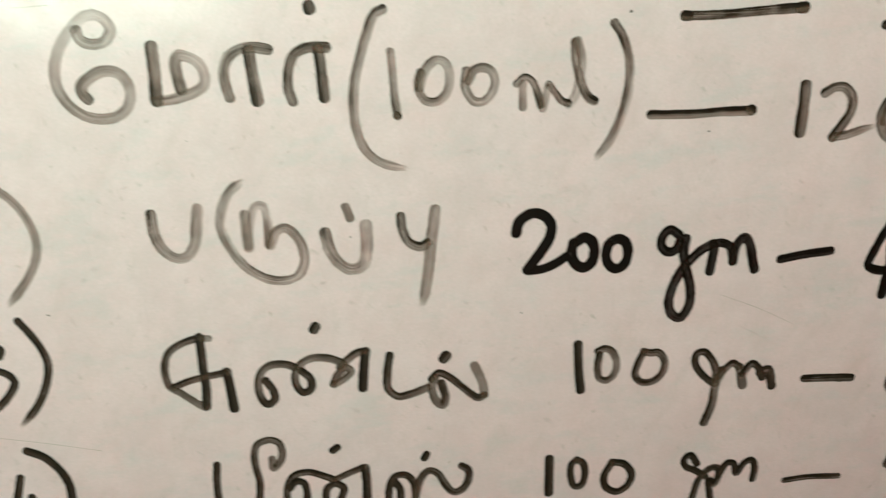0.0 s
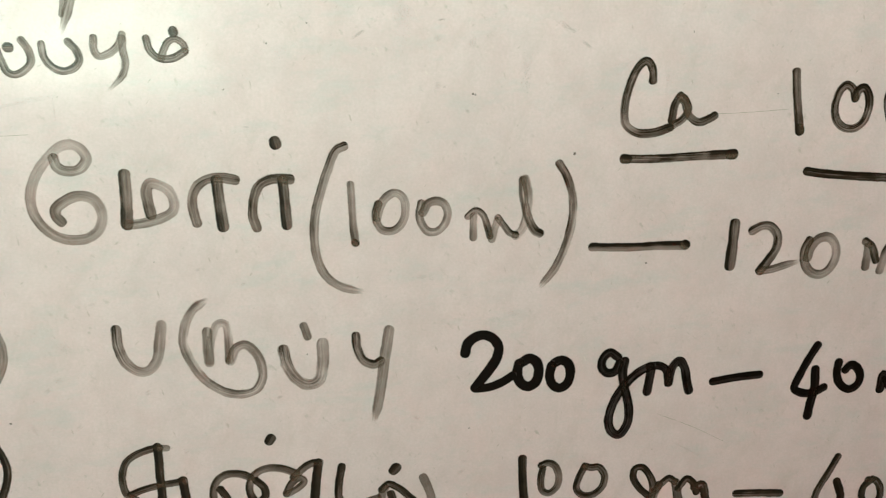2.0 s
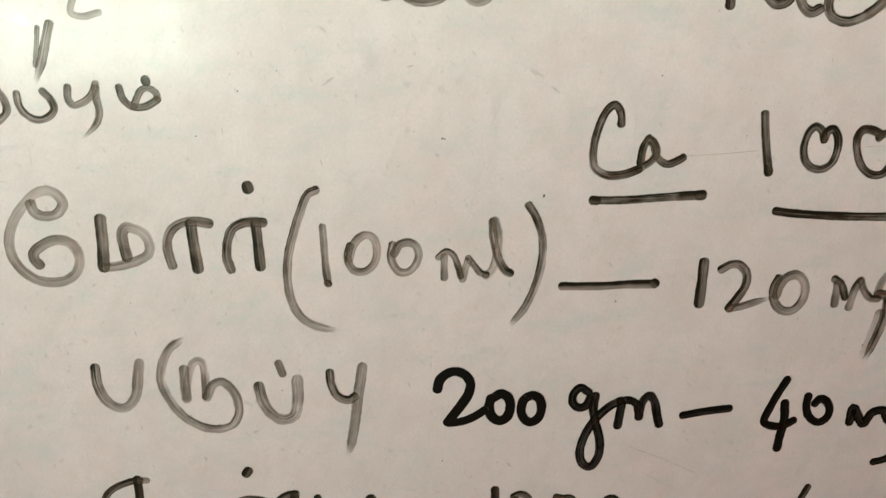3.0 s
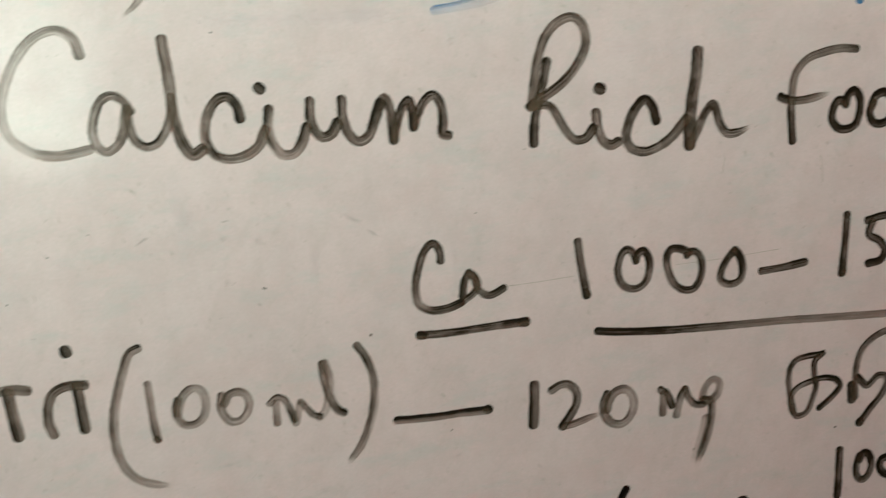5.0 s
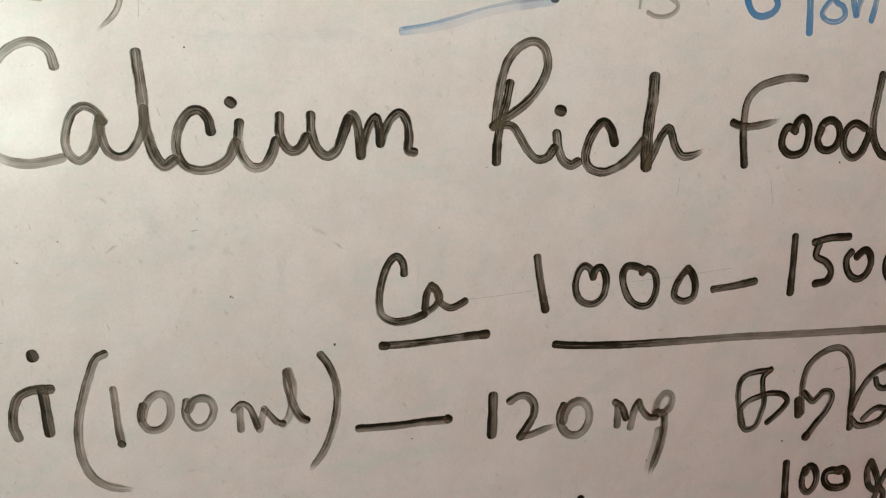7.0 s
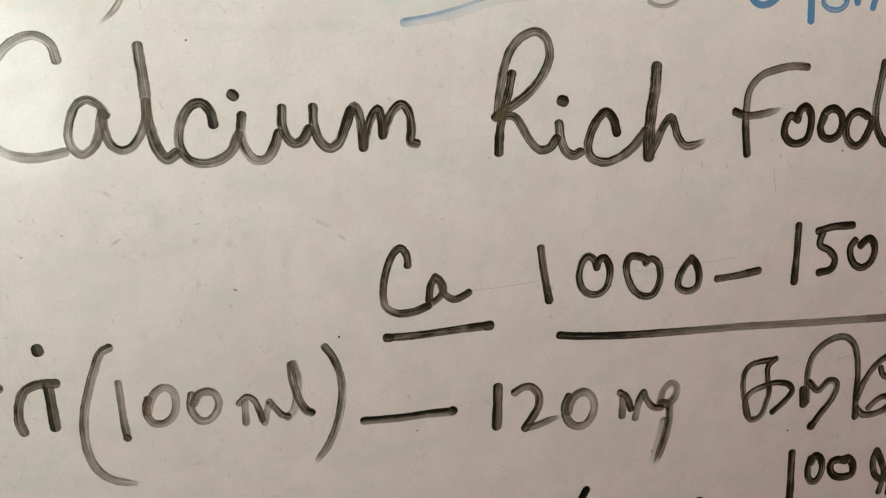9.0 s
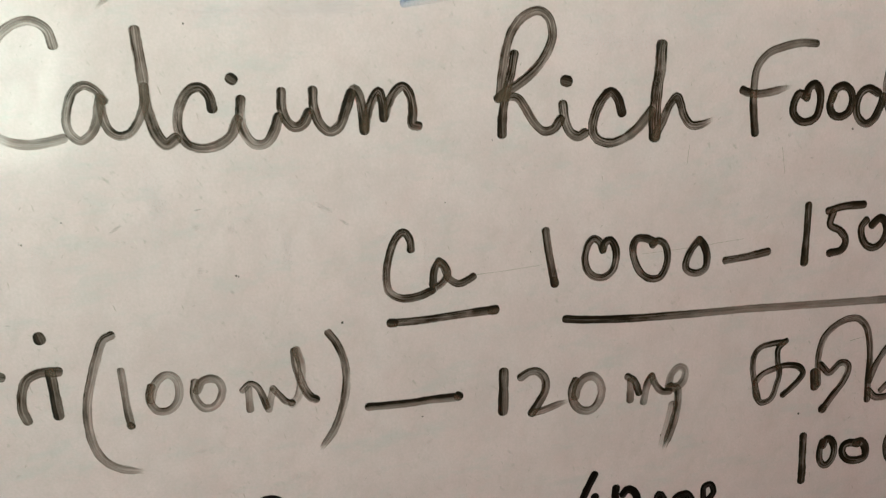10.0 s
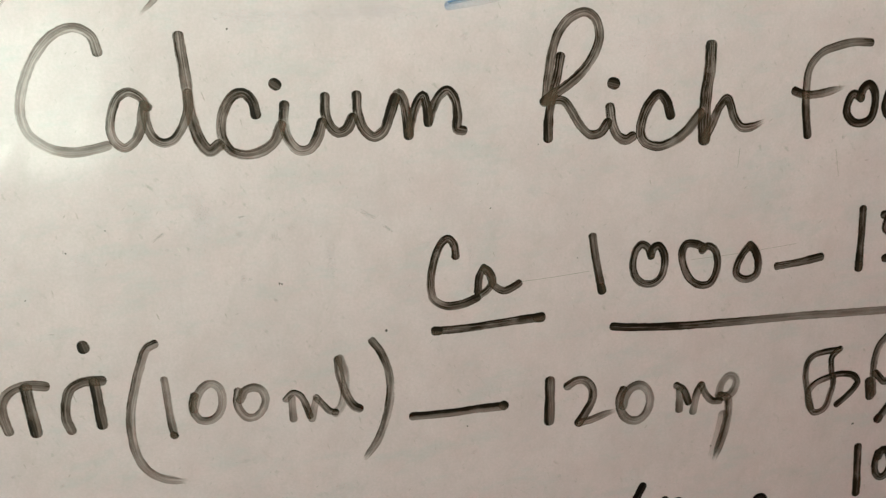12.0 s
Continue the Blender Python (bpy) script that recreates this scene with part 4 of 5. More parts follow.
w.letter('digit',
         Stroke(2.93, [(0.0, 1.1), (1.0, 1.1)], [(24.9, 6.9), (24.4, 3.8), (25.5, 1.0), (27.4, 0.0), (29.5, 1.2), (30.4, 4.5), (29.6, 7.4), (27.5, 8.5), (25.7, 7.7)]))

w = writing('handwritten_word', 'bold unit "gm" in fresh black marker', 'writing', 'handwritten words on the board', -2.5, 1368.9, Pen(BOLD, dry=0.35, side=0.1, ends=0.1))
w.letter('letter',
         Stroke(2.73, [(0.0, 0.96), (1.0, 0.96)], [(4.5, 24.2), (2.2, 25.6), (0.3, 23.9), (-0.0, 21.2), (1.7, 19.4), (3.9, 19.8), (5.1, 22.1)]),
         Stroke(2.82, [(0.0, 0.96), (1.0, 0.86)], [(6.7, 22.9), (6.3, 19.1), (7.2, 14.5), (8.8, 8.5), (8.7, 3.5), (6.4, 0.0), (4.1, 1.2), (3.0, 4.6), (4.1, 10.0), (6.9, 15.2), (11.0, 19.4), (14.3, 21.2)]))
w.letter('letter',
         Stroke(2.57, [(0.0, 0.96), (1.0, 0.95)], [(14.1, 21.1), (17.0, 21.3), (19.1, 20.0), (20.1, 15.9)]),
         Stroke(2.79, [(0.0, 0.88), (1.0, 0.93)], [(14.7, 20.4), (13.9, 13.3)]),
         Stroke(2.78, [(0.0, 0.9), (1.0, 0.96)], [(20.1, 15.9), (20.8, 20.5), (22.8, 22.7), (24.5, 20.6), (25.5, 16.5), (26.4, 13.4)]))

w = writing('dash', 'bold black marker dash after the unit', 'marker line', 'dashes on the board', 31.0, 1384.9, Pen(BOLD, dry=0.2, side=0.1, ends=0.1))
w.letter('stroke',
         Stroke(2.62, [(0.0, 0.96), (1.0, 0.96)], [(-0.0, 0.0), (6.3, 1.1), (13.9, 1.9)]))

w = writing('handwritten_number', 'bold number "40" in fresh black marker', 'writing', 'handwritten numbers on the board', 56.2, 1373.3, Pen(BOLD, dry=0.15, side=0.1, ends=0.1))
w.letter('digit',
         Stroke(2.67, [(0.0, 1.09), (1.0, 1.02)], [(5.6, 22.3), (3.4, 18.1), (1.2, 13.0), (0.0, 8.8), (2.5, 7.4), (5.9, 7.3), (9.1, 9.0)]),
         Stroke(2.9, [(0.0, 1.09), (1.0, 1.09)], [(5.8, 14.7), (6.2, 8.7), (5.5, 4.1), (5.1, 0.0)]))
w.letter('digit',
         Stroke(2.7, [(0.0, 1.09), (1.0, 1.09)], [(12.8, 16.8), (12.6, 13.6), (13.9, 10.1), (17.0, 8.2), (19.5, 9.7), (20.0, 12.6), (18.5, 15.2), (16.6, 15.9), (15.2, 14.4)]))

w = writing('handwritten_word', 'bold unit "mg" in fresh black marker', 'writing', 'handwritten words on the board', 83.1, 1367.6, Pen(BOLD, dry=0.2, side=0.1, ends=0.1))
w.letter('letter',
         Stroke(3.07, [(0.0, 0.95), (1.0, 0.95)], [(0.0, 13.8), (0.6, 18.5), (4.4, 13.0), (6.8, 16.6), (10.1, 17.2), (12.5, 13.9), (15.5, 13.6)]))
w.letter('letter',
         Stroke(2.2, [(0.0, 0.95), (1.0, 0.95)], [(16.0, 14.6), (16.2, 19.1), (18.4, 19.7), (19.5, 16.7), (17.2, 14.1)]),
         Stroke(2.47, [(0.0, 0.95), (1.0, 0.9)], [(18.4, 13.9), (20.0, 10.9), (19.0, 6.5), (15.9, 2.7), (13.0, 0.8), (9.6, -0.0)]))

w = writing('handwritten_word', 'Tamil word in dark black marker on the whiteboard', 'writing', 'handwritten words on the board', -137.4, 1345.4, Pen(BLACK, dry=0.28, side=0.25, ends=0.15))
w.letter('letter',
         Stroke(2.1, [(0.0, 0.3), (1.0, 0.35)], [(12.5, 23.4), (10.7, 23.5)]),
         Stroke(2.18, [(0.0, 0.86), (0.33, 0.84), (0.67, 0.74), (1.0, 0.34)], [(10.6, 23.5), (8.8, 23.4), (3.8, 21.5), (1.2, 19.2), (-0.0, 15.3), (0.2, 11.7), (1.1, 9.3), (3.4, 7.8), (6.9, 4.9), (9.8, 2.8)]),
         Stroke(2.56, [(0.0, 0.99), (0.5, 0.97), (1.0, 0.9)], [(10.0, 23.9), (10.2, 19.2), (10.2, 15.1), (10.5, 9.0), (10.1, 3.2)]),
         Stroke(2.15, [(0.0, 0.93), (1.0, 0.78)], [(1.9, 9.4), (5.5, 10.9), (10.8, 12.2), (16.2, 13.1)]),
         Stroke(2.76, [(0.0, 1.0), (1.0, 1.0)], [(16.4, 13.4), (17.0, 8.0), (17.5, 2.2)]))
w.letter('letter',
         Stroke(2.39, [(0.0, 0.95), (0.33, 0.97), (0.67, 0.66), (1.0, 0.85)], [(26.6, 10.2), (28.4, 7.3), (28.8, 4.6), (26.8, 2.9), (25.0, 5.3), (24.6, 9.3), (25.8, 12.9), (28.3, 14.7), (32.2, 14.8), (35.0, 13.7)]),
         Stroke(2.39, [(0.0, 0.97), (0.33, 0.96), (0.67, 0.6), (1.0, 0.74)], [(36.6, 12.6), (38.8, 10.2), (38.9, 7.3), (36.8, 6.0), (35.1, 7.9), (34.7, 11.1), (36.4, 14.6), (39.9, 16.3), (44.5, 15.9), (47.8, 14.4)]),
         Stroke(2.18, [(0.0, 0.66), (1.0, 0.82)], [(45.0, 8.0), (48.0, 9.6), (50.1, 11.9), (48.8, 13.0), (46.4, 11.2), (45.0, 8.2)]),
         Stroke(2.36, [(0.0, 0.72), (1.0, 0.85)], [(47.1, 13.2), (49.7, 15.8), (52.2, 17.4), (54.1, 17.6)]),
         Stroke(2.78, [(0.0, 1.0), (1.0, 1.0)], [(54.2, 17.6), (53.5, 12.5), (53.0, 6.6)]),
         Stroke(2.89, [(0.0, 0.92), (1.0, 0.92)], [(40.6, 24.7), (41.1, 25.5)]))
w.letter('letter',
         Stroke(2.42, [(0.0, 1.0), (0.2, 0.95), (0.6, 0.85), (1.0, 0.4)], [(60.7, 16.1), (59.8, 10.0), (60.0, 6.0), (62.7, 3.5), (66.0, 4.0), (71.0, 5.8)]))
w.letter('letter',
         Stroke(2.45, [(0.0, 0.55), (0.6, 0.75), (1.0, 0.97)], [(73.1, 9.0), (72.1, 6.1), (73.3, 1.5), (75.1, -0.0), (75.8, 2.6), (74.8, 7.0)]),
         Stroke(2.26, [(0.0, 0.9), (0.4, 0.95), (1.0, 0.8)], [(72.1, 8.3), (74.0, 10.1), (76.9, 8.8), (80.8, 5.3), (85.2, 1.9), (86.8, 2.7)]),
         Stroke(2.64, [(0.0, 0.45), (1.0, 0.4)], [(86.8, 3.0), (86.3, 6.4), (84.1, 11.9)]),
         Stroke(2.99, [(0.0, 0.9), (1.0, 0.85)], [(75.5, 14.3), (76.3, 15.3)]))

w = writing('handwritten_number', 'number "100" in dark marker with a paler side', 'writing', 'handwritten numbers on the board', -24.4, 1348.1, Pen(BLACK, dry=0.35, side=0.35, ends=0.15))
w.letter('digit',
         Stroke(2.66, [(0.0, 0.97), (1.0, 0.97)], [(0.0, 14.1), (0.4, 6.3), (1.1, -0.0)]))
w.letter('digit',
         Stroke(2.27, [(0.0, 0.98), (0.62, 0.58), (1.0, 0.85)], [(6.2, 10.7), (5.7, 6.7), (6.5, 3.5), (8.4, 2.7), (10.6, 4.6), (11.1, 8.0), (9.7, 11.5), (7.6, 12.5), (5.7, 11.7)]))
w.letter('digit',
         Stroke(2.29, [(0.0, 0.99), (0.67, 0.74), (1.0, 0.93)], [(18.7, 10.8), (17.3, 7.7), (16.6, 3.9), (18.4, 1.7), (21.6, 1.7), (24.4, 4.2), (24.9, 7.7), (22.9, 10.6), (20.7, 10.5), (18.7, 11.1)]))

w = writing('handwritten_word', 'unit "gm" in dark marker with a long tail', 'writing', 'handwritten words on the board', 9.3, 1335.8, Pen(BLACK, dry=0.35, side=0.3, ends=0.15))
w.letter('letter',
         Stroke(2.3, [(0.0, 0.95), (0.57, 0.95), (1.0, 0.53)], [(5.2, 12.8), (2.1, 15.6), (-0.0, 19.2), (0.4, 22.0), (2.4, 22.4), (4.7, 20.0), (6.2, 16.6), (6.1, 12.2)]),
         Stroke(2.56, [(0.0, 0.74), (1.0, 0.8)], [(8.1, 16.5), (6.3, 11.3), (5.8, 5.9), (3.9, 0.0)]))
w.letter('letter',
         Stroke(2.3, [(0.0, 0.74), (1.0, 0.95)], [(6.8, 14.3), (8.7, 16.6), (11.0, 18.5), (12.9, 17.3)]),
         Stroke(2.76, [(0.0, 0.8), (1.0, 0.53)], [(13.1, 17.1), (14.4, 11.4)]),
         Stroke(2.31, [(0.0, 0.95), (1.0, 0.95)], [(14.1, 15.0), (16.6, 18.2), (18.6, 16.7), (19.9, 13.6)]),
         Stroke(2.74, [(0.0, 0.85), (1.0, 0.95)], [(19.2, 15.1), (21.4, 16.2), (23.0, 10.8)]))

w = writing('dash', 'short dark marker dash after the unit', 'marker line', 'dashes on the board', 41.8, 1348.0, Pen(BLACK, dry=0.6, side=0.3, ends=0.15))
w.letter('stroke',
         Stroke(2.61, [(0.0, 0.91), (1.0, 0.95)], [(-0.0, 0.4), (7.2, 0.3), (13.8, -0.0)]))

w = writing('handwritten_number', 'number "40" in dark marker with a paler edge', 'writing', 'handwritten numbers on the board', 67.2, 1335.3, Pen(BLACK, dry=0.25, side=0.3, ends=0.1))
w.letter('digit',
         Stroke(2.43, [(0.0, 0.95), (1.0, 0.64)], [(5.6, 24.3), (3.0, 18.5), (0.3, 12.7), (0.0, 9.2), (2.4, 7.2), (7.3, 7.4), (11.6, 9.6)], tail=True),
         Stroke(2.69, [(0.0, 0.96), (1.0, 0.96)], [(6.3, 16.0), (8.2, 10.8), (7.8, 4.0), (6.2, -0.0)]))
w.letter('digit',
         Stroke(2.45, [(0.0, 0.95), (0.5, 0.95), (1.0, 0.69)], [(17.8, 16.3), (15.2, 13.6), (15.2, 10.0), (17.0, 7.3), (19.3, 7.2), (21.0, 10.2), (20.4, 14.0), (18.7, 16.0), (16.4, 16.1)]))

w = writing('handwritten_word', 'unit beginning with "m" in dark marker', 'writing', 'handwritten words on the board', 95.2, 1344.6, Pen(BLACK, dry=0.25, side=0.3, ends=0.1))
w.letter('letter',
         Stroke(2.78, [(0.0, 0.95), (1.0, 0.95)], [(-0.0, 0.0), (0.4, 7.7), (3.3, 1.2), (5.0, 6.7), (8.8, 0.5)]))

w = writing('bracket', 'worn grey closing bracket after a row number', 'writing', '', -175.1, 1380.3, Pen(BLACK, dry=0.5, side=0.2, ends=0.1))
w.letter('stroke',
         Stroke(2.31, [(0.0, 0.42), (1.0, 0.5)], [(0.9, 31.6), (3.3, 29.9), (5.7, 27.5), (8.2, 23.1), (9.6, 18.1), (9.3, 14.2), (7.5, 9.8), (4.4, 5.2), (-0.0, 0.0)], tail=True))

w = writing('row_number', 'row number "3)" in dark black marker', 'writing', 'row numbers on the board', -184.0, 1345.6, Pen(BLACK, dry=0.25, side=0.25, ends=0.1))
w.letter('digit',
         Stroke(2.26, [(0.0, 0.95), (1.0, 0.95)], [(2.9, 23.8), (4.8, 22.4), (4.1, 20.5)]),
         Stroke(2.3, [(0.0, 0.95), (1.0, 0.95)], [(2.5, 16.5), (4.2, 16.0), (6.2, 14.6), (6.9, 12.7), (5.6, 10.0), (2.3, 6.3), (-0.0, 4.7)]))
w.letter('bracket',
         Stroke(2.29, [(0.0, 0.96), (1.0, 0.9)], [(10.5, 30.4), (13.3, 26.2), (15.6, 21.4), (16.3, 17.3), (14.8, 11.2), (11.7, 5.4), (7.0, 0.0)], tail=True))

w = writing('row_number', 'row number beginning with "4" in dark marker', 'writing', 'row numbers on the board', -182.8, 1316.6, Pen(BLACK, dry=0.25, side=0.25, ends=0.1))
w.letter('digit',
         Stroke(2.46, [(0.0, 0.99), (1.0, 0.95)], [(2.6, 12.8), (1.0, 6.8), (-0.0, 3.2)]),
         Stroke(2.48, [(0.0, 0.99), (1.0, 0.99)], [(4.8, 6.5), (4.2, 2.5)]))
w.letter('bracket',
         Stroke(2.66, [(0.0, 0.96), (1.0, 0.98)], [(5.7, 21.0), (9.8, 19.0), (13.4, 14.9), (15.4, 10.1), (15.6, 5.5), (14.7, -0.0)]))

w = writing('handwritten_word', 'Tamil word in dark brown-black marker', 'writing', 'handwritten words on the board', -126.8, 1311.5, Pen(BLACK, dry=0.3, side=0.25, ends=0.1))
w.letter('letter',
         Stroke(2.31, [(0.0, 0.96), (1.0, 0.99)], [(0.5, 18.8), (0.0, 13.3), (0.0, 8.2), (0.6, 4.2)]))
w.letter('letter',
         Stroke(2.25, [(0.0, 0.64), (1.0, 0.95)], [(16.0, 19.8), (16.1, 16.6), (18.2, 18.8), (19.0, 22.0), (18.1, 24.8), (15.5, 25.8), (12.3, 24.6), (11.2, 21.8), (11.3, 17.2), (12.0, 12.6), (11.6, 7.4), (11.3, 3.5)]))
w.letter('letter',
         Stroke(2.3, [(0.0, 0.9), (1.0, 0.85)], [(19.2, 3.4), (19.9, 11.2), (22.1, 14.2), (26.0, 14.9), (29.9, 13.5), (33.1, 12.0)]),
         Stroke(2.31, [(0.0, 0.99), (1.0, 0.99)], [(20.4, 10.0), (22.2, 12.1), (24.1, 11.7), (25.0, 9.4), (24.6, 3.0)]),
         Stroke(2.33, [(0.0, 0.95), (1.0, 0.9)], [(31.2, 1.7), (30.4, 6.8), (31.0, 9.4), (33.3, 10.7), (35.6, 9.1), (34.6, 5.4)]),
         Stroke(2.11, [(0.0, 0.8), (1.0, 0.9)], [(33.1, 12.0), (37.5, 14.0), (41.4, 15.6)]),
         Stroke(2.76, [(0.0, 0.96), (1.0, 0.99)], [(41.9, 15.4), (42.2, 10.7), (42.0, 1.5)]),
         Stroke(2.28, [(0.0, 0.95), (1.0, 0.95)], [(33.1, 21.5), (34.4, 22.4)]))
w.letter('letter',
         Stroke(2.34, [(0.0, 0.93), (1.0, 0.95)], [(48.2, 1.5), (48.9, 9.4), (50.8, 12.2), (53.6, 12.2), (55.6, 9.7), (56.1, 3.8), (55.9, 0.0)]),
         Stroke(2.36, [(0.0, 0.95), (1.0, 0.95)], [(50.1, 10.4), (51.7, 7.7), (51.4, 0.9)]),
         Stroke(2.38, [(0.0, 0.8), (1.0, 0.9)], [(56.2, 5.5), (57.8, 10.9), (60.1, 13.3), (62.7, 12.2), (65.1, 8.0), (67.4, 5.8), (70.0, 6.9), (71.7, 10.8), (71.4, 13.0), (69.6, 14.4)]),
         Stroke(2.31, [(0.0, 0.99), (1.0, 0.99)], [(58.9, 17.5), (59.6, 18.7)]))

w = writing('handwritten_number', 'number "100" in dark black marker', 'writing', 'handwritten numbers on the board', -31.7, 1314.4, Pen(BLACK, dry=0.2, side=0.25, ends=0.1))
w.letter('digit',
         Stroke(2.85, [(0.0, 0.97), (1.0, 0.97)], [(-0.0, 12.2), (0.0, 0.9)]))
w.letter('digit',
         Stroke(2.2, [(0.0, 0.95), (1.0, 0.9)], [(8.3, 11.3), (6.6, 10.1), (6.4, 6.0), (7.7, 2.5), (9.5, 2.8), (10.6, 6.3), (9.8, 10.3), (7.9, 11.5)]))
w.letter('digit',
         Stroke(2.43, [(0.0, 0.95), (1.0, 0.93)], [(18.3, 9.6), (16.3, 5.4), (17.0, 1.7), (20.3, 0.0), (23.5, 2.1), (24.4, 5.9), (22.0, 9.2), (18.6, 10.0)]))

w = writing('handwritten_word', 'unit "gm" in tangled dark marker', 'writing', 'handwritten words on the board', 8.3, 1309.7, Pen(BLACK, dry=0.3, side=0.25, ends=0.1))
w.letter('letter',
         Stroke(2.21, [(0.0, 0.99), (1.0, 0.9)], [(3.9, 12.6), (1.8, 15.7), (0.0, 14.3), (0.5, 12.0), (3.7, 10.3), (6.7, 8.2)]),
         Stroke(2.23, [(0.0, 0.85), (1.0, 0.95)], [(3.2, 0.9), (4.9, 7.4), (7.9, 10.8), (10.1, 10.9), (10.7, 8.0), (9.4, 5.4), (7.9, 7.2), (8.8, -0.0)]))
w.letter('letter',
         Stroke(2.22, [(0.0, 0.93), (1.0, 0.95)], [(10.5, 8.0), (13.1, 12.4), (15.0, 12.1), (16.0, 8.6), (18.4, 12.3), (20.5, 12.9), (21.5, 10.4), (21.2, 6.4)]))

w = writing('dash', 'dark marker dash above the edge', 'marker line', 'dashes on the board', 39.4, 1315.1, Pen(BLACK, dry=0.45, side=0.25, ends=0.1))
w.letter('stroke',
         Stroke(2.04, [(0.0, 0.93), (1.0, 0.85)], [(0.0, -0.0), (6.9, 0.7), (16.3, 0.5)]))

w = writing('handwritten_number', 'number "50" in dark marker', 'writing', 'handwritten numbers on the board', 70.3, 1311.1, Pen(BLACK, dry=0.3, side=0.25, ends=0.1))
w.letter('digit',
         Stroke(2.31, [(0.0, 0.8), (1.0, 0.95)], [(16.8, 14.3), (11.6, 15.7), (5.2, 15.5), (1.9, 13.4), (0.5, 9.2), (-0.0, 7.5), (4.8, 6.6), (7.5, 3.9), (7.7, -0.0)]))
w.letter('digit',
         Stroke(2.34, [(0.0, 0.95), (1.0, 0.85)], [(13.3, 1.6), (15.0, 7.2), (19.1, 8.9), (21.9, 6.2), (22.5, 1.0)]))

w = writing('handwritten_word', 'blue marker figures, partly seen, on the whiteboard', 'writing', 'handwritten words on the board', 108.5, 1538.3, Pen(BLUE, dry=0.35, side=0.3, ends=0.2))
w.letter('digit',
         Stroke(2.18, [(0.0, 0.85), (1.0, 0.75)], [(2.8, 13.4), (6.2, 12.1), (8.8, 10.5), (10.1, 7.9), (8.9, 5.8), (5.4, 4.4), (2.5, 5.2), (0.5, 8.3), (-0.0, 12.3), (0.4, 15.3)]))
w.letter('stroke',
         Stroke(2.4, [(0.0, 0.55), (1.0, 0.6)], [(20.1, 17.9), (20.6, 13.0), (21.0, 6.6), (21.3, -0.0)]))
w.letter('letter',
         Stroke(1.88, [(0.0, 0.6), (1.0, 0.5)], [(36.5, 12.9), (30.5, 10.8), (26.5, 8.0), (25.2, 5.2), (27.2, 3.4), (31.0, 3.4), (33.0, 5.2), (32.1, 7.6), (29.9, 8.8), (28.4, 11.1)]))
w.letter('letter',
         Stroke(2.06, [(0.0, 0.5), (1.0, 0.55)], [(34.9, 14.3), (35.4, 9.8), (36.7, 5.3)]),
         Stroke(2.07, [(0.0, 0.45), (1.0, 0.5)], [(36.9, 5.3), (37.8, 8.9), (39.7, 11.7), (42.3, 12.5)]),
         Stroke(2.09, [(0.0, 0.4), (1.0, 0.6)], [(43.9, 14.3), (43.2, 8.4), (42.2, 3.8)]))

w = writing('marker_line', 'thin rising blue marker line, partly wiped', 'marker line', '', 6.7, 1536.8, Pen(BLUE, dry=0.4, side=0.3, ends=0.15))
w.letter('stroke',
         Stroke(2.6, [(0.0, 0.20), (0.2, 0.11), (1.0, 0.06)], [(-0.0, 0.7), (11.4, 2.4), (24.1, 6.2), (33.9, 8.0), (42.1, 9.2)]),
         Stroke(1.0, [(0.0, 0.38), (0.5, 0.24), (1.0, 0.15)], [(0.2, 1.4), (6.7, 2.5), (14.6, 4.6), (24.2, 7.4), (33.9, 9.2), (42.4, 10.0)]))

w = writing('marker_trace', 'small black dot at the end of the blue line', 'marker trace', 'old marker traces on the board', 49.1, 1546.4, Pen(BLACK, dry=0.2, side=0.1, ends=0.1))
w.letter('stroke',
         Stroke(1.75, [(0.0, 0.85), (1.0, 0.8)], [(-0.0, -0.0), (0.8, -0.0)]))

w = writing('marker_trace', 'faint wiped grey figure near the blue writing', 'marker trace', 'old marker traces on the board', 74.9, 1542.3, Pen(BLACK, dry=0.5, side=0.3, ends=0.05))
w.letter('stroke',
         Stroke(0.8, [(0.0, 0.2), (1.0, 0.18)], [(3.6, 10.0), (0.6, 6.3), (-0.0, 2.2)]),
         Stroke(1.43, [(0.0, 0.22), (1.0, 0.26)], [(5.4, 6.9), (9.1, 5.2), (11.8, 3.1), (10.8, 1.2), (7.9, -0.0), (4.4, 0.2), (2.6, 1.1)]))

w = writing('handwritten_word', 'worn grey marker letters of an upper row, partly seen', 'writing', 'handwritten words on the board', -91.4, 1537.4, Pen(BLACK, dry=0.75, side=0.35, ends=0.12))
w.letter('letter',
         Stroke(1.3, [(0.0, 0.29), (1.0, 0.2)], [(0.0, 10.3), (1.6, 8.5), (4.4, 7.4), (8.0, 6.9)]),
         Stroke(1.64, [(0.0, 0.54), (1.0, 0.49)], [(9.8, 11.3), (13.8, 10.4), (17.8, 10.8), (21.6, 11.9)]),
         Stroke(1.67, [(0.0, 0.49), (1.0, 0.39)], [(18.2, 15.7), (22.3, 13.8), (25.0, 11.9), (26.5, 8.6), (26.1, 5.5), (24.3, 2.8), (21.3, 0.0)], tail=True))
w.letter('letter',
         Stroke(1.69, [(0.0, 0.34), (1.0, 0.34)], [(37.2, 15.2), (38.1, 12.5), (40.8, 11.6), (45.0, 12.4), (48.2, 14.9)]))
w.letter('letter',
         Stroke(2.32, [(0.0, 0.64), (1.0, 0.69)], [(82.8, 15.5), (80.3, 12.3), (78.3, 10.3)]),
         Stroke(1.07, [(0.0, 0.88), (1.0, 0.88)], [(78.4, 10.3), (79.2, 10.6)]))

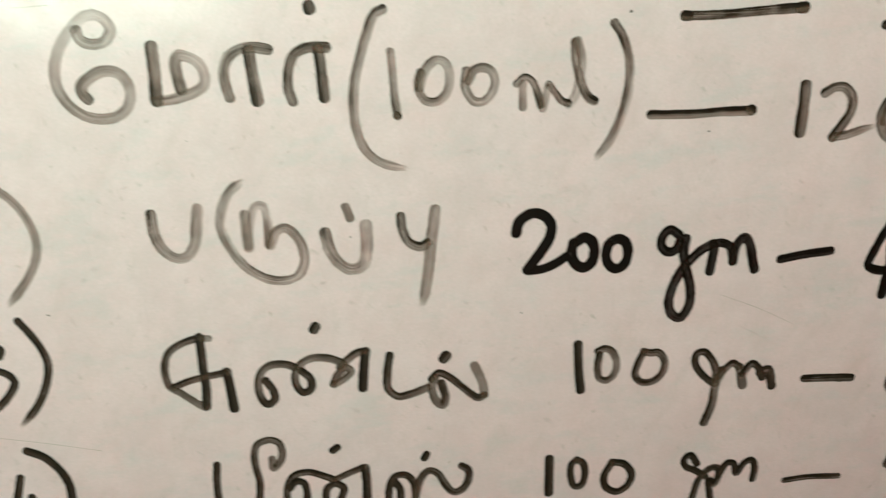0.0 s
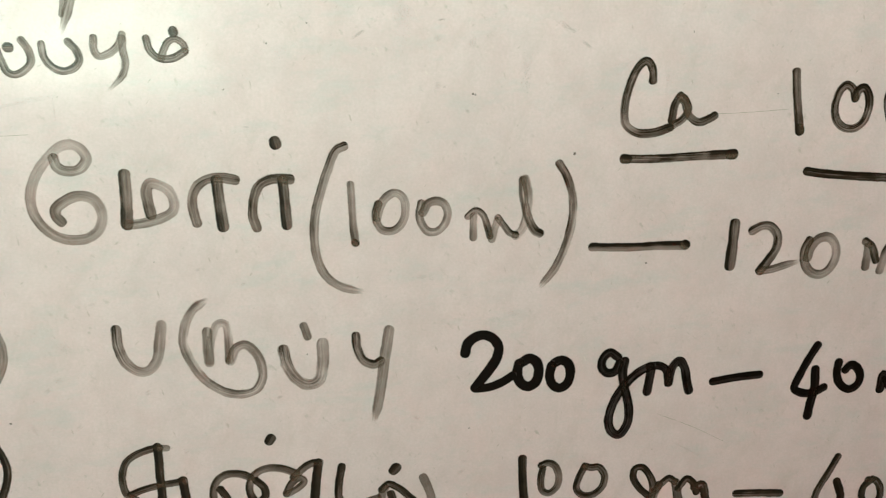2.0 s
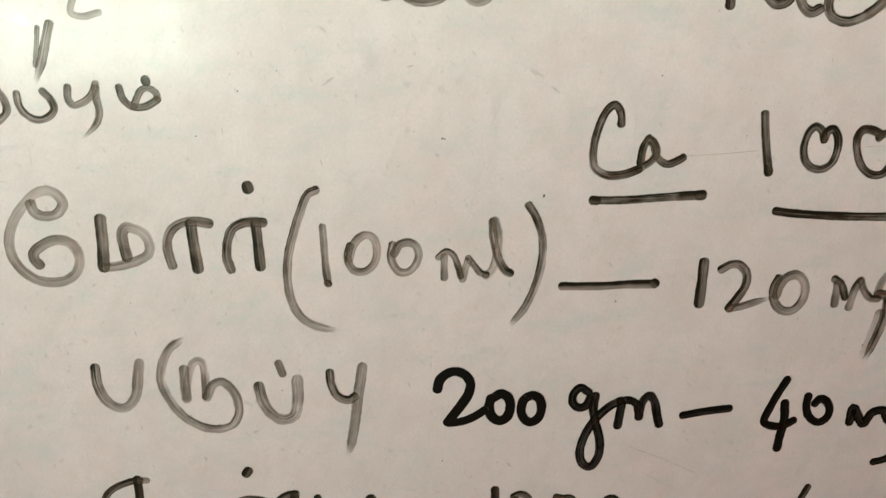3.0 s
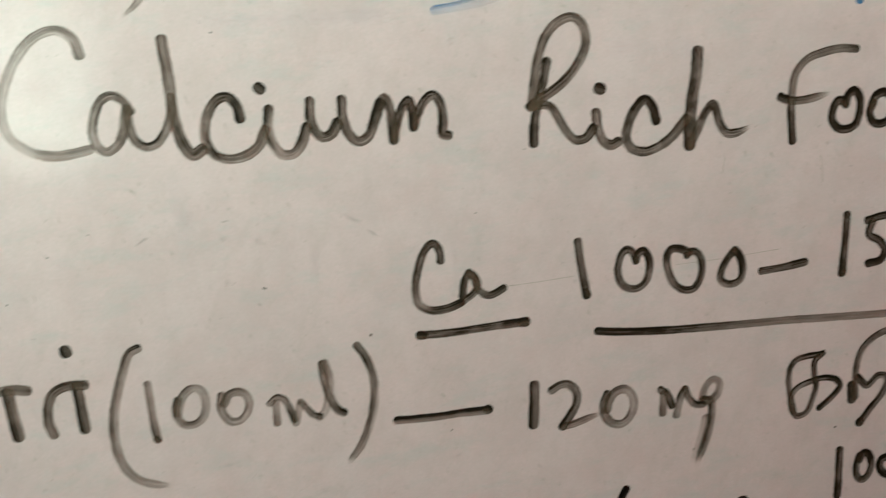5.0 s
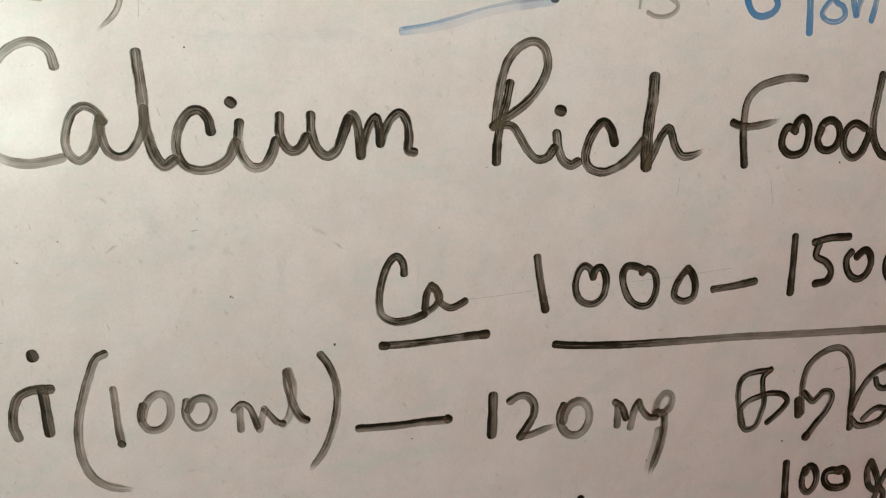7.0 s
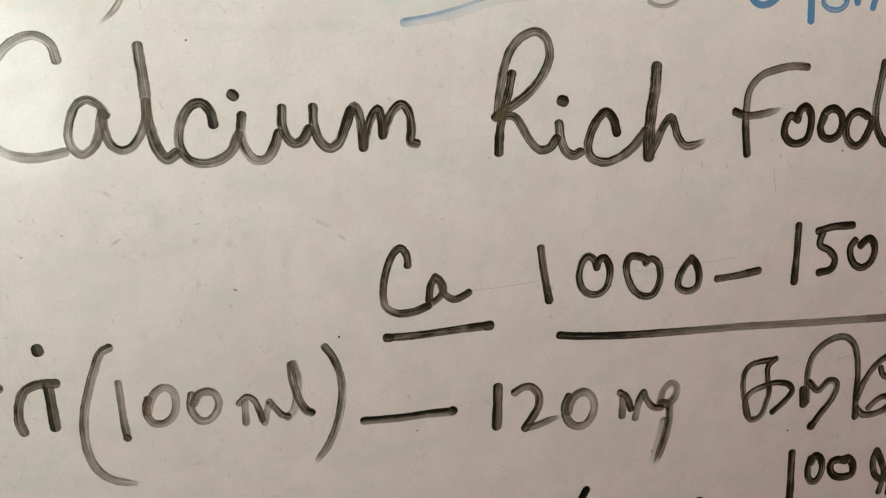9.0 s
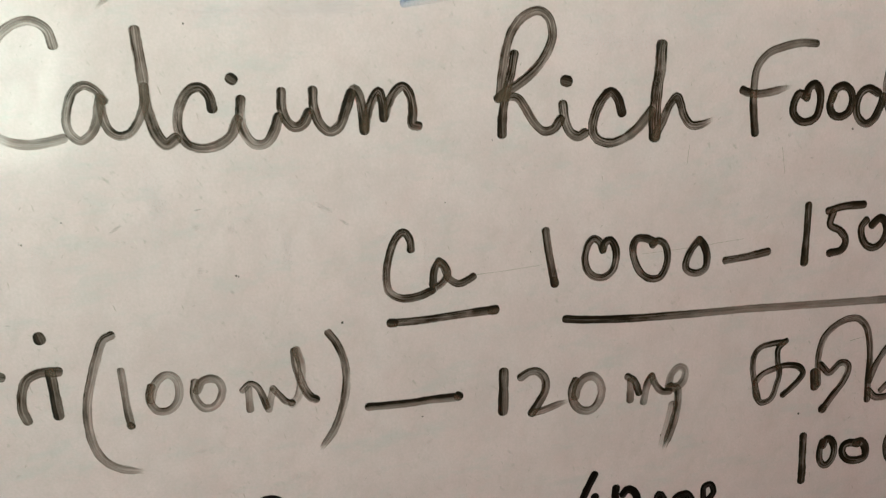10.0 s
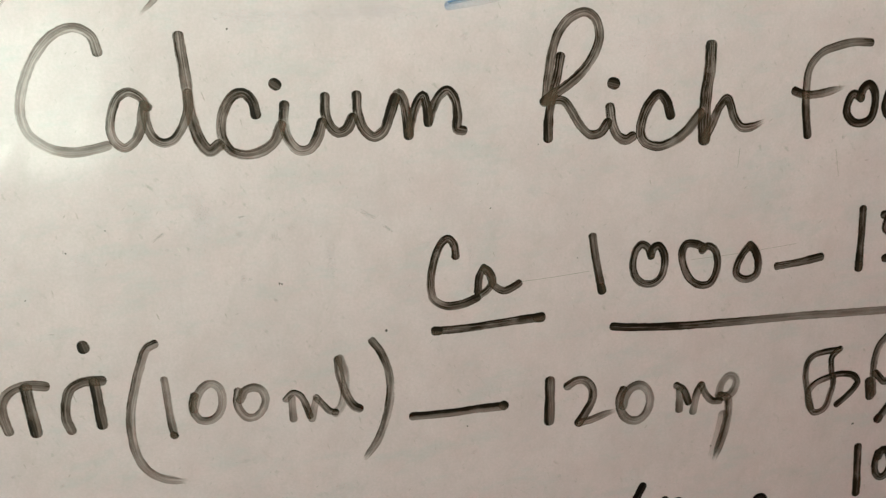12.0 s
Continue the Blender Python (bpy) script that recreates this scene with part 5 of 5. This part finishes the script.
w = writing('marker_trace', 'faint wiped blue smear above the heading', 'marker trace', 'old marker traces on the board', -53.7, 1535.4, Pen(BLUE, dry=0.6, side=0.2, ends=0.02, soft=True))
w.letter('smear',
         Stroke(4.72, [(0.0, 0.06), (1.0, 0.04)], [(0.0, 0.4), (23.4, 0.5), (48.6, 0.7), (67.0, -0.0)], tail=True))

w = writing('marker_trace', 'faint wiped blue smear on the whiteboard', 'marker trace', 'old marker traces on the board', -163.2, 1461.1, Pen(BLUE, dry=0.6, side=0.2, ends=0.02, soft=True))
w.letter('smear',
         Stroke(2.34, [(0.0, 0.14), (1.0, 0.07)], [(0.0, 0.0), (10.1, 2.6), (22.6, 4.2)], tail=True))

w = writing('marker_trace', 'faint grey smudge beside the word Ca', 'marker trace', 'old marker traces on the board', 9.4, 1462.7, Pen(SMUDGE, dry=0.8, side=0.2, ends=0.02, soft=True))
w.letter('smear',
         Stroke(2.41, [(0.0, 0.1), (1.0, 0.06)], [(0.2, 13.2), (1.3, 7.8), (-0.0, -0.0)], tail=True))

# ---- faint smudges and wiped ink left on the board ----
class BoardMarks(Writing):
    """Marks that belong to the board itself."""

    def __init__(self, pen):
        self.root, self.pen, self.inked = board, pen, np.zeros((0, 4))


smudges = BoardMarks(Pen(SMUDGE, dry=0.8, side=0.2, ends=0.02, soft=True))
smudges.letter("smudge", Stroke(1.1, [(0.0, 0.22), (1.0, 0.16)], [(-21.6, 1486.3), (-16.4, 1483.5), (-9.7, 1478.0)]))
smudges.letter("smudge", Stroke(3.0, [(0.0, 0.18), (1.0, 0.13)], [(-51.3, 1480.7), (-48.7, 1482.4)]))
smudges.letter("smudge", Stroke(2.5, [(0.0, 0.20), (1.0, 0.15)], [(-42.1, 1480.6), (-42.4, 1476.4)]))
smudges.letter("smudge", Stroke(0.6, [(0.0, 0.41), (1.0, 0.30)], [(-51.2, 1485.3), (-49.7, 1485.2)]))
smudges.letter("smudge", Stroke(1.0, [(0.0, 0.22), (1.0, 0.16)], [(-69.7, 1482.4), (-72.0, 1481.0), (-73.7, 1479.0)]))
smudges.letter("smudge", Stroke(2.5, [(0.0, 0.18), (1.0, 0.13)], [(-51.1, 1468.7), (-48.7, 1468.9)]))
smudges.letter("smudge", Stroke(1.0, [(0.0, 0.51), (1.0, 0.38)], [(-43.2, 1462.7), (-42.4, 1461.5)]))
smudges.letter("smudge", Stroke(0.9, [(0.0, 0.47), (1.0, 0.35)], [(-95.1, 1479.4), (-94.8, 1478.2)]))
smudges.letter("smudge", Stroke(4.0, [(0.0, 0.09), (1.0, 0.07)], [(-27.6, 1471.7), (-27.8, 1468.2), (-27.8, 1464.0)]))
smudges.letter("smudge", Stroke(0.6, [(0.0, 0.47), (1.0, 0.35)], [(-40.6, 1528.2), (-39.8, 1528.1)]))
smudges.letter("smudge", Stroke(2.5, [(0.0, 0.14), (1.0, 0.10)], [(19.3, 1534.3), (20.4, 1532.2)]))
smudges.letter("smudge", Stroke(0.6, [(0.0, 0.41), (1.0, 0.30)], [(129.6, 1490.9), (131.9, 1491.0)]))
smudges.letter("smudge", Stroke(2.0, [(0.0, 0.19), (1.0, 0.14)], [(91.8, 1487.8), (92.4, 1486.0)]))
smudges.letter("smudge", Stroke(1.5, [(0.0, 0.19), (1.0, 0.14)], [(106.5, 1478.0), (107.9, 1477.4)]))
smudges.letter("smudge", Stroke(7.5, [(0.0, 0.07), (1.0, 0.05)], [(-27.0, 1526.4), (-19.7, 1525.6), (-10.8, 1523.5)]))
smudges.letter("smudge", Stroke(6.2, [(0.0, 0.07), (1.0, 0.05)], [(-4.1, 1473.7), (7.2, 1478.1), (11.3, 1481.1)]))
smudges.letter("smudge", Stroke(1.2, [(0.0, 0.19), (1.0, 0.14)], [(152.7, 1482.5), (155.2, 1487.5)]))
smudges.letter("smudge", Stroke(1.4, [(0.0, 0.22), (1.0, 0.16)], [(122.4, 1497.6), (123.9, 1499.6)]))
smudges.letter("smudge", Stroke(0.6, [(0.0, 0.46), (1.0, 0.34)], [(-51.0, 1485.4), (-48.9, 1485.4)]))
smudges.letter("smudge", Stroke(1.0, [(0.0, 0.27), (1.0, 0.20)], [(-69.9, 1477.7), (-68.5, 1477.9)]))
smudges.letter("smudge", Stroke(1.2, [(0.0, 0.23), (1.0, 0.17)], [(-83.7, 1484.1), (-83.3, 1482.2), (-83.4, 1479.9)]))
smudges.letter("smudge", Stroke(1.0, [(0.0, 0.23), (1.0, 0.17)], [(-68.6, 1482.9), (-71.6, 1481.1), (-74.1, 1478.9)]))
smudges.letter("smudge", Stroke(1.1, [(0.0, 0.27), (1.0, 0.20)], [(-49.6, 1468.5), (-47.9, 1468.7)]))
smudges.letter("smudge", Stroke(0.8, [(0.0, 0.34), (1.0, 0.25)], [(-53.8, 1459.3), (-52.6, 1459.6)]))
smudges.letter("smudge", Stroke(2.0, [(0.0, 0.16), (1.0, 0.12)], [(-19.2, 1485.3), (-14.8, 1481.8)]))
smudges.letter("smudge", Stroke(1.1, [(0.0, 0.27), (1.0, 0.20)], [(-13.8, 1481.0), (-9.4, 1477.8)]))
smudges.letter("smudge", Stroke(0.6, [(0.0, 0.24), (1.0, 0.18)], [(-147.4, 1465.2), (-147.0, 1461.0), (-146.7, 1455.7)]))
smudges.letter("smudge", Stroke(0.5, [(0.0, 0.54), (1.0, 0.40)], [(-101.4, 1457.8), (-98.8, 1457.7)]))
smudges.letter("smudge", Stroke(1.6, [(0.0, 0.23), (1.0, 0.17)], [(-155.4, 1386.0), (-153.2, 1387.8)]))
smudges.letter("smudge", Stroke(2.2, [(0.0, 0.19), (1.0, 0.14)], [(-129.5, 1384.9), (-126.7, 1386.2)]))
smudges.letter("smudge", Stroke(1.5, [(0.0, 0.27), (1.0, 0.20)], [(-111.6, 1388.3), (-109.6, 1389.2)]))
smudges.letter("smudge", Stroke(1.1, [(0.0, 0.34), (1.0, 0.25)], [(-94.2, 1382.9), (-92.1, 1383.7)]))
smudges.letter("smudge", Stroke(1.1, [(0.0, 0.30), (1.0, 0.22)], [(-102.7, 1415.9), (-100.6, 1416.7)]))
smudges.letter("smudge", Stroke(1.2, [(0.0, 0.27), (1.0, 0.20)], [(-114.6, 1419.7), (-112.6, 1420.6)]))
smudges.letter("smudge", Stroke(0.6, [(0.0, 0.22), (1.0, 0.16)], [(-75.4, 1411.4), (-78.3, 1409.4), (-81.4, 1406.2)]))
smudges.letter("smudge", Stroke(1.8, [(0.0, 0.19), (1.0, 0.14)], [(-142.4, 1410.4), (-139.4, 1411.4)]))
smudges.letter("smudge", Stroke(1.9, [(0.0, 0.18), (1.0, 0.13)], [(-120.2, 1367.5), (-117.9, 1369.1)]))
smudges.letter("smudge", Stroke(1.5, [(0.0, 0.20), (1.0, 0.15)], [(-148.4, 1374.9), (-145.7, 1377.8)]))
smudges.letter("smudge", Stroke(3.2, [(0.0, 0.12), (1.0, 0.09)], [(-150.7, 1399.7), (-146.7, 1394.8)]))
smudges.letter("smudge", Stroke(1.9, [(0.0, 0.19), (1.0, 0.14)], [(-84.7, 1386.0), (-79.9, 1389.6)]))
smudges.letter("smudge", Stroke(1.2, [(0.0, 0.22), (1.0, 0.16)], [(8.3, 1412.0), (12.4, 1413.9)]))
smudges.letter("smudge", Stroke(2.0, [(0.0, 0.16), (1.0, 0.12)], [(-30.6, 1406.2), (-25.0, 1407.4)]))
smudges.letter("smudge", Stroke(1.5, [(0.0, 0.20), (1.0, 0.15)], [(33.9, 1407.1), (36.8, 1404.5)]))
smudges.letter("smudge", Stroke(1.2, [(0.0, 0.27), (1.0, 0.20)], [(-56.1, 1376.3), (-53.5, 1374.8)]))
smudges.letter("smudge", Stroke(1.5, [(0.0, 0.19), (1.0, 0.14)], [(-42.8, 1361.5), (-39.2, 1362.8)]))
smudges.letter("smudge", Stroke(0.8, [(0.0, 0.20), (1.0, 0.15)], [(18.1, 1367.0), (24.5, 1364.0), (33.2, 1359.0)]))
smudges.letter("smudge", Stroke(1.5, [(0.0, 0.22), (1.0, 0.16)], [(-55.8, 1417.2), (-51.5, 1418.2)]))
smudges.letter("smudge", Stroke(2.0, [(0.0, 0.18), (1.0, 0.13)], [(-160.6, 1376.8), (-156.9, 1371.8)]))
smudges.letter("smudge", Stroke(1.5, [(0.0, 0.20), (1.0, 0.15)], [(-88.1, 1346.4), (-83.6, 1342.3)]))
smudges.letter("smudge", Stroke(1.2, [(0.0, 0.22), (1.0, 0.16)], [(-43.8, 1358.0), (-39.9, 1359.8)]))
smudges.letter("smudge", Stroke(2.2, [(0.0, 0.16), (1.0, 0.12)], [(-153.1, 1389.1), (-148.6, 1390.4)]))
smudges.letter("smudge", Stroke(1.9, [(0.0, 0.18), (1.0, 0.13)], [(-34.0, 1339.9), (-29.0, 1337.5)]))
wiped = BoardMarks(Pen(BLUE, dry=0.7, side=0.2, ends=0.02, soft=True))
wiped.letter("wiped_ink", Stroke(1.0, [(0.0, 0.22), (1.0, 0.18)], [(-53.1, 1535.5), (-51.9, 1534.8)]))
wiped.letter("wiped_ink", Stroke(2.6, [(0.0, 0.16), (1.0, 0.13)], [(10.1, 1529.4), (13.3, 1530.5)]))
wiped.letter("wiped_ink", Stroke(6.0, [(0.0, 0.05), (1.0, 0.04)], [(-16.4, 1536.6), (-4.5, 1537.2), (4.6, 1536.8)]))
wiped.letter("wiped_ink", Stroke(4.2, [(0.0, 0.10), (1.0, 0.08)], [(-157.8, 1484.4), (-154.4, 1485.7)]))
wiped.letter("wiped_ink", Stroke(3.4, [(0.0, 0.06), (1.0, 0.05)], [(-27.2, 1478.4), (-27.8, 1471.9), (-28.1, 1464.5)]))
wiped.letter("wiped_ink", Stroke(5.0, [(0.0, 0.05), (1.0, 0.04)], [(-59.1, 1487.4), (-56.2, 1483.2)]))
wiped.letter("wiped_ink", Stroke(6.0, [(0.0, 0.04), (1.0, 0.03)], [(-91.0, 1475.9), (-86.7, 1473.4)]))
wiped.letter("wiped_ink", Stroke(7.0, [(0.0, 0.04), (1.0, 0.03)], [(53.0, 1526.4), (70.1, 1526.7), (95.1, 1524.8)]))
wiped.letter("wiped_ink", Stroke(6.0, [(0.0, 0.04), (1.0, 0.03)], [(-62.8, 1497.7), (-60.2, 1482.6), (-59.8, 1465.6)]))
wiped.letter("wiped_ink", Stroke(6.0, [(0.0, 0.04), (1.0, 0.03)], [(-162.5, 1420.5), (-154.9, 1416.0)]))
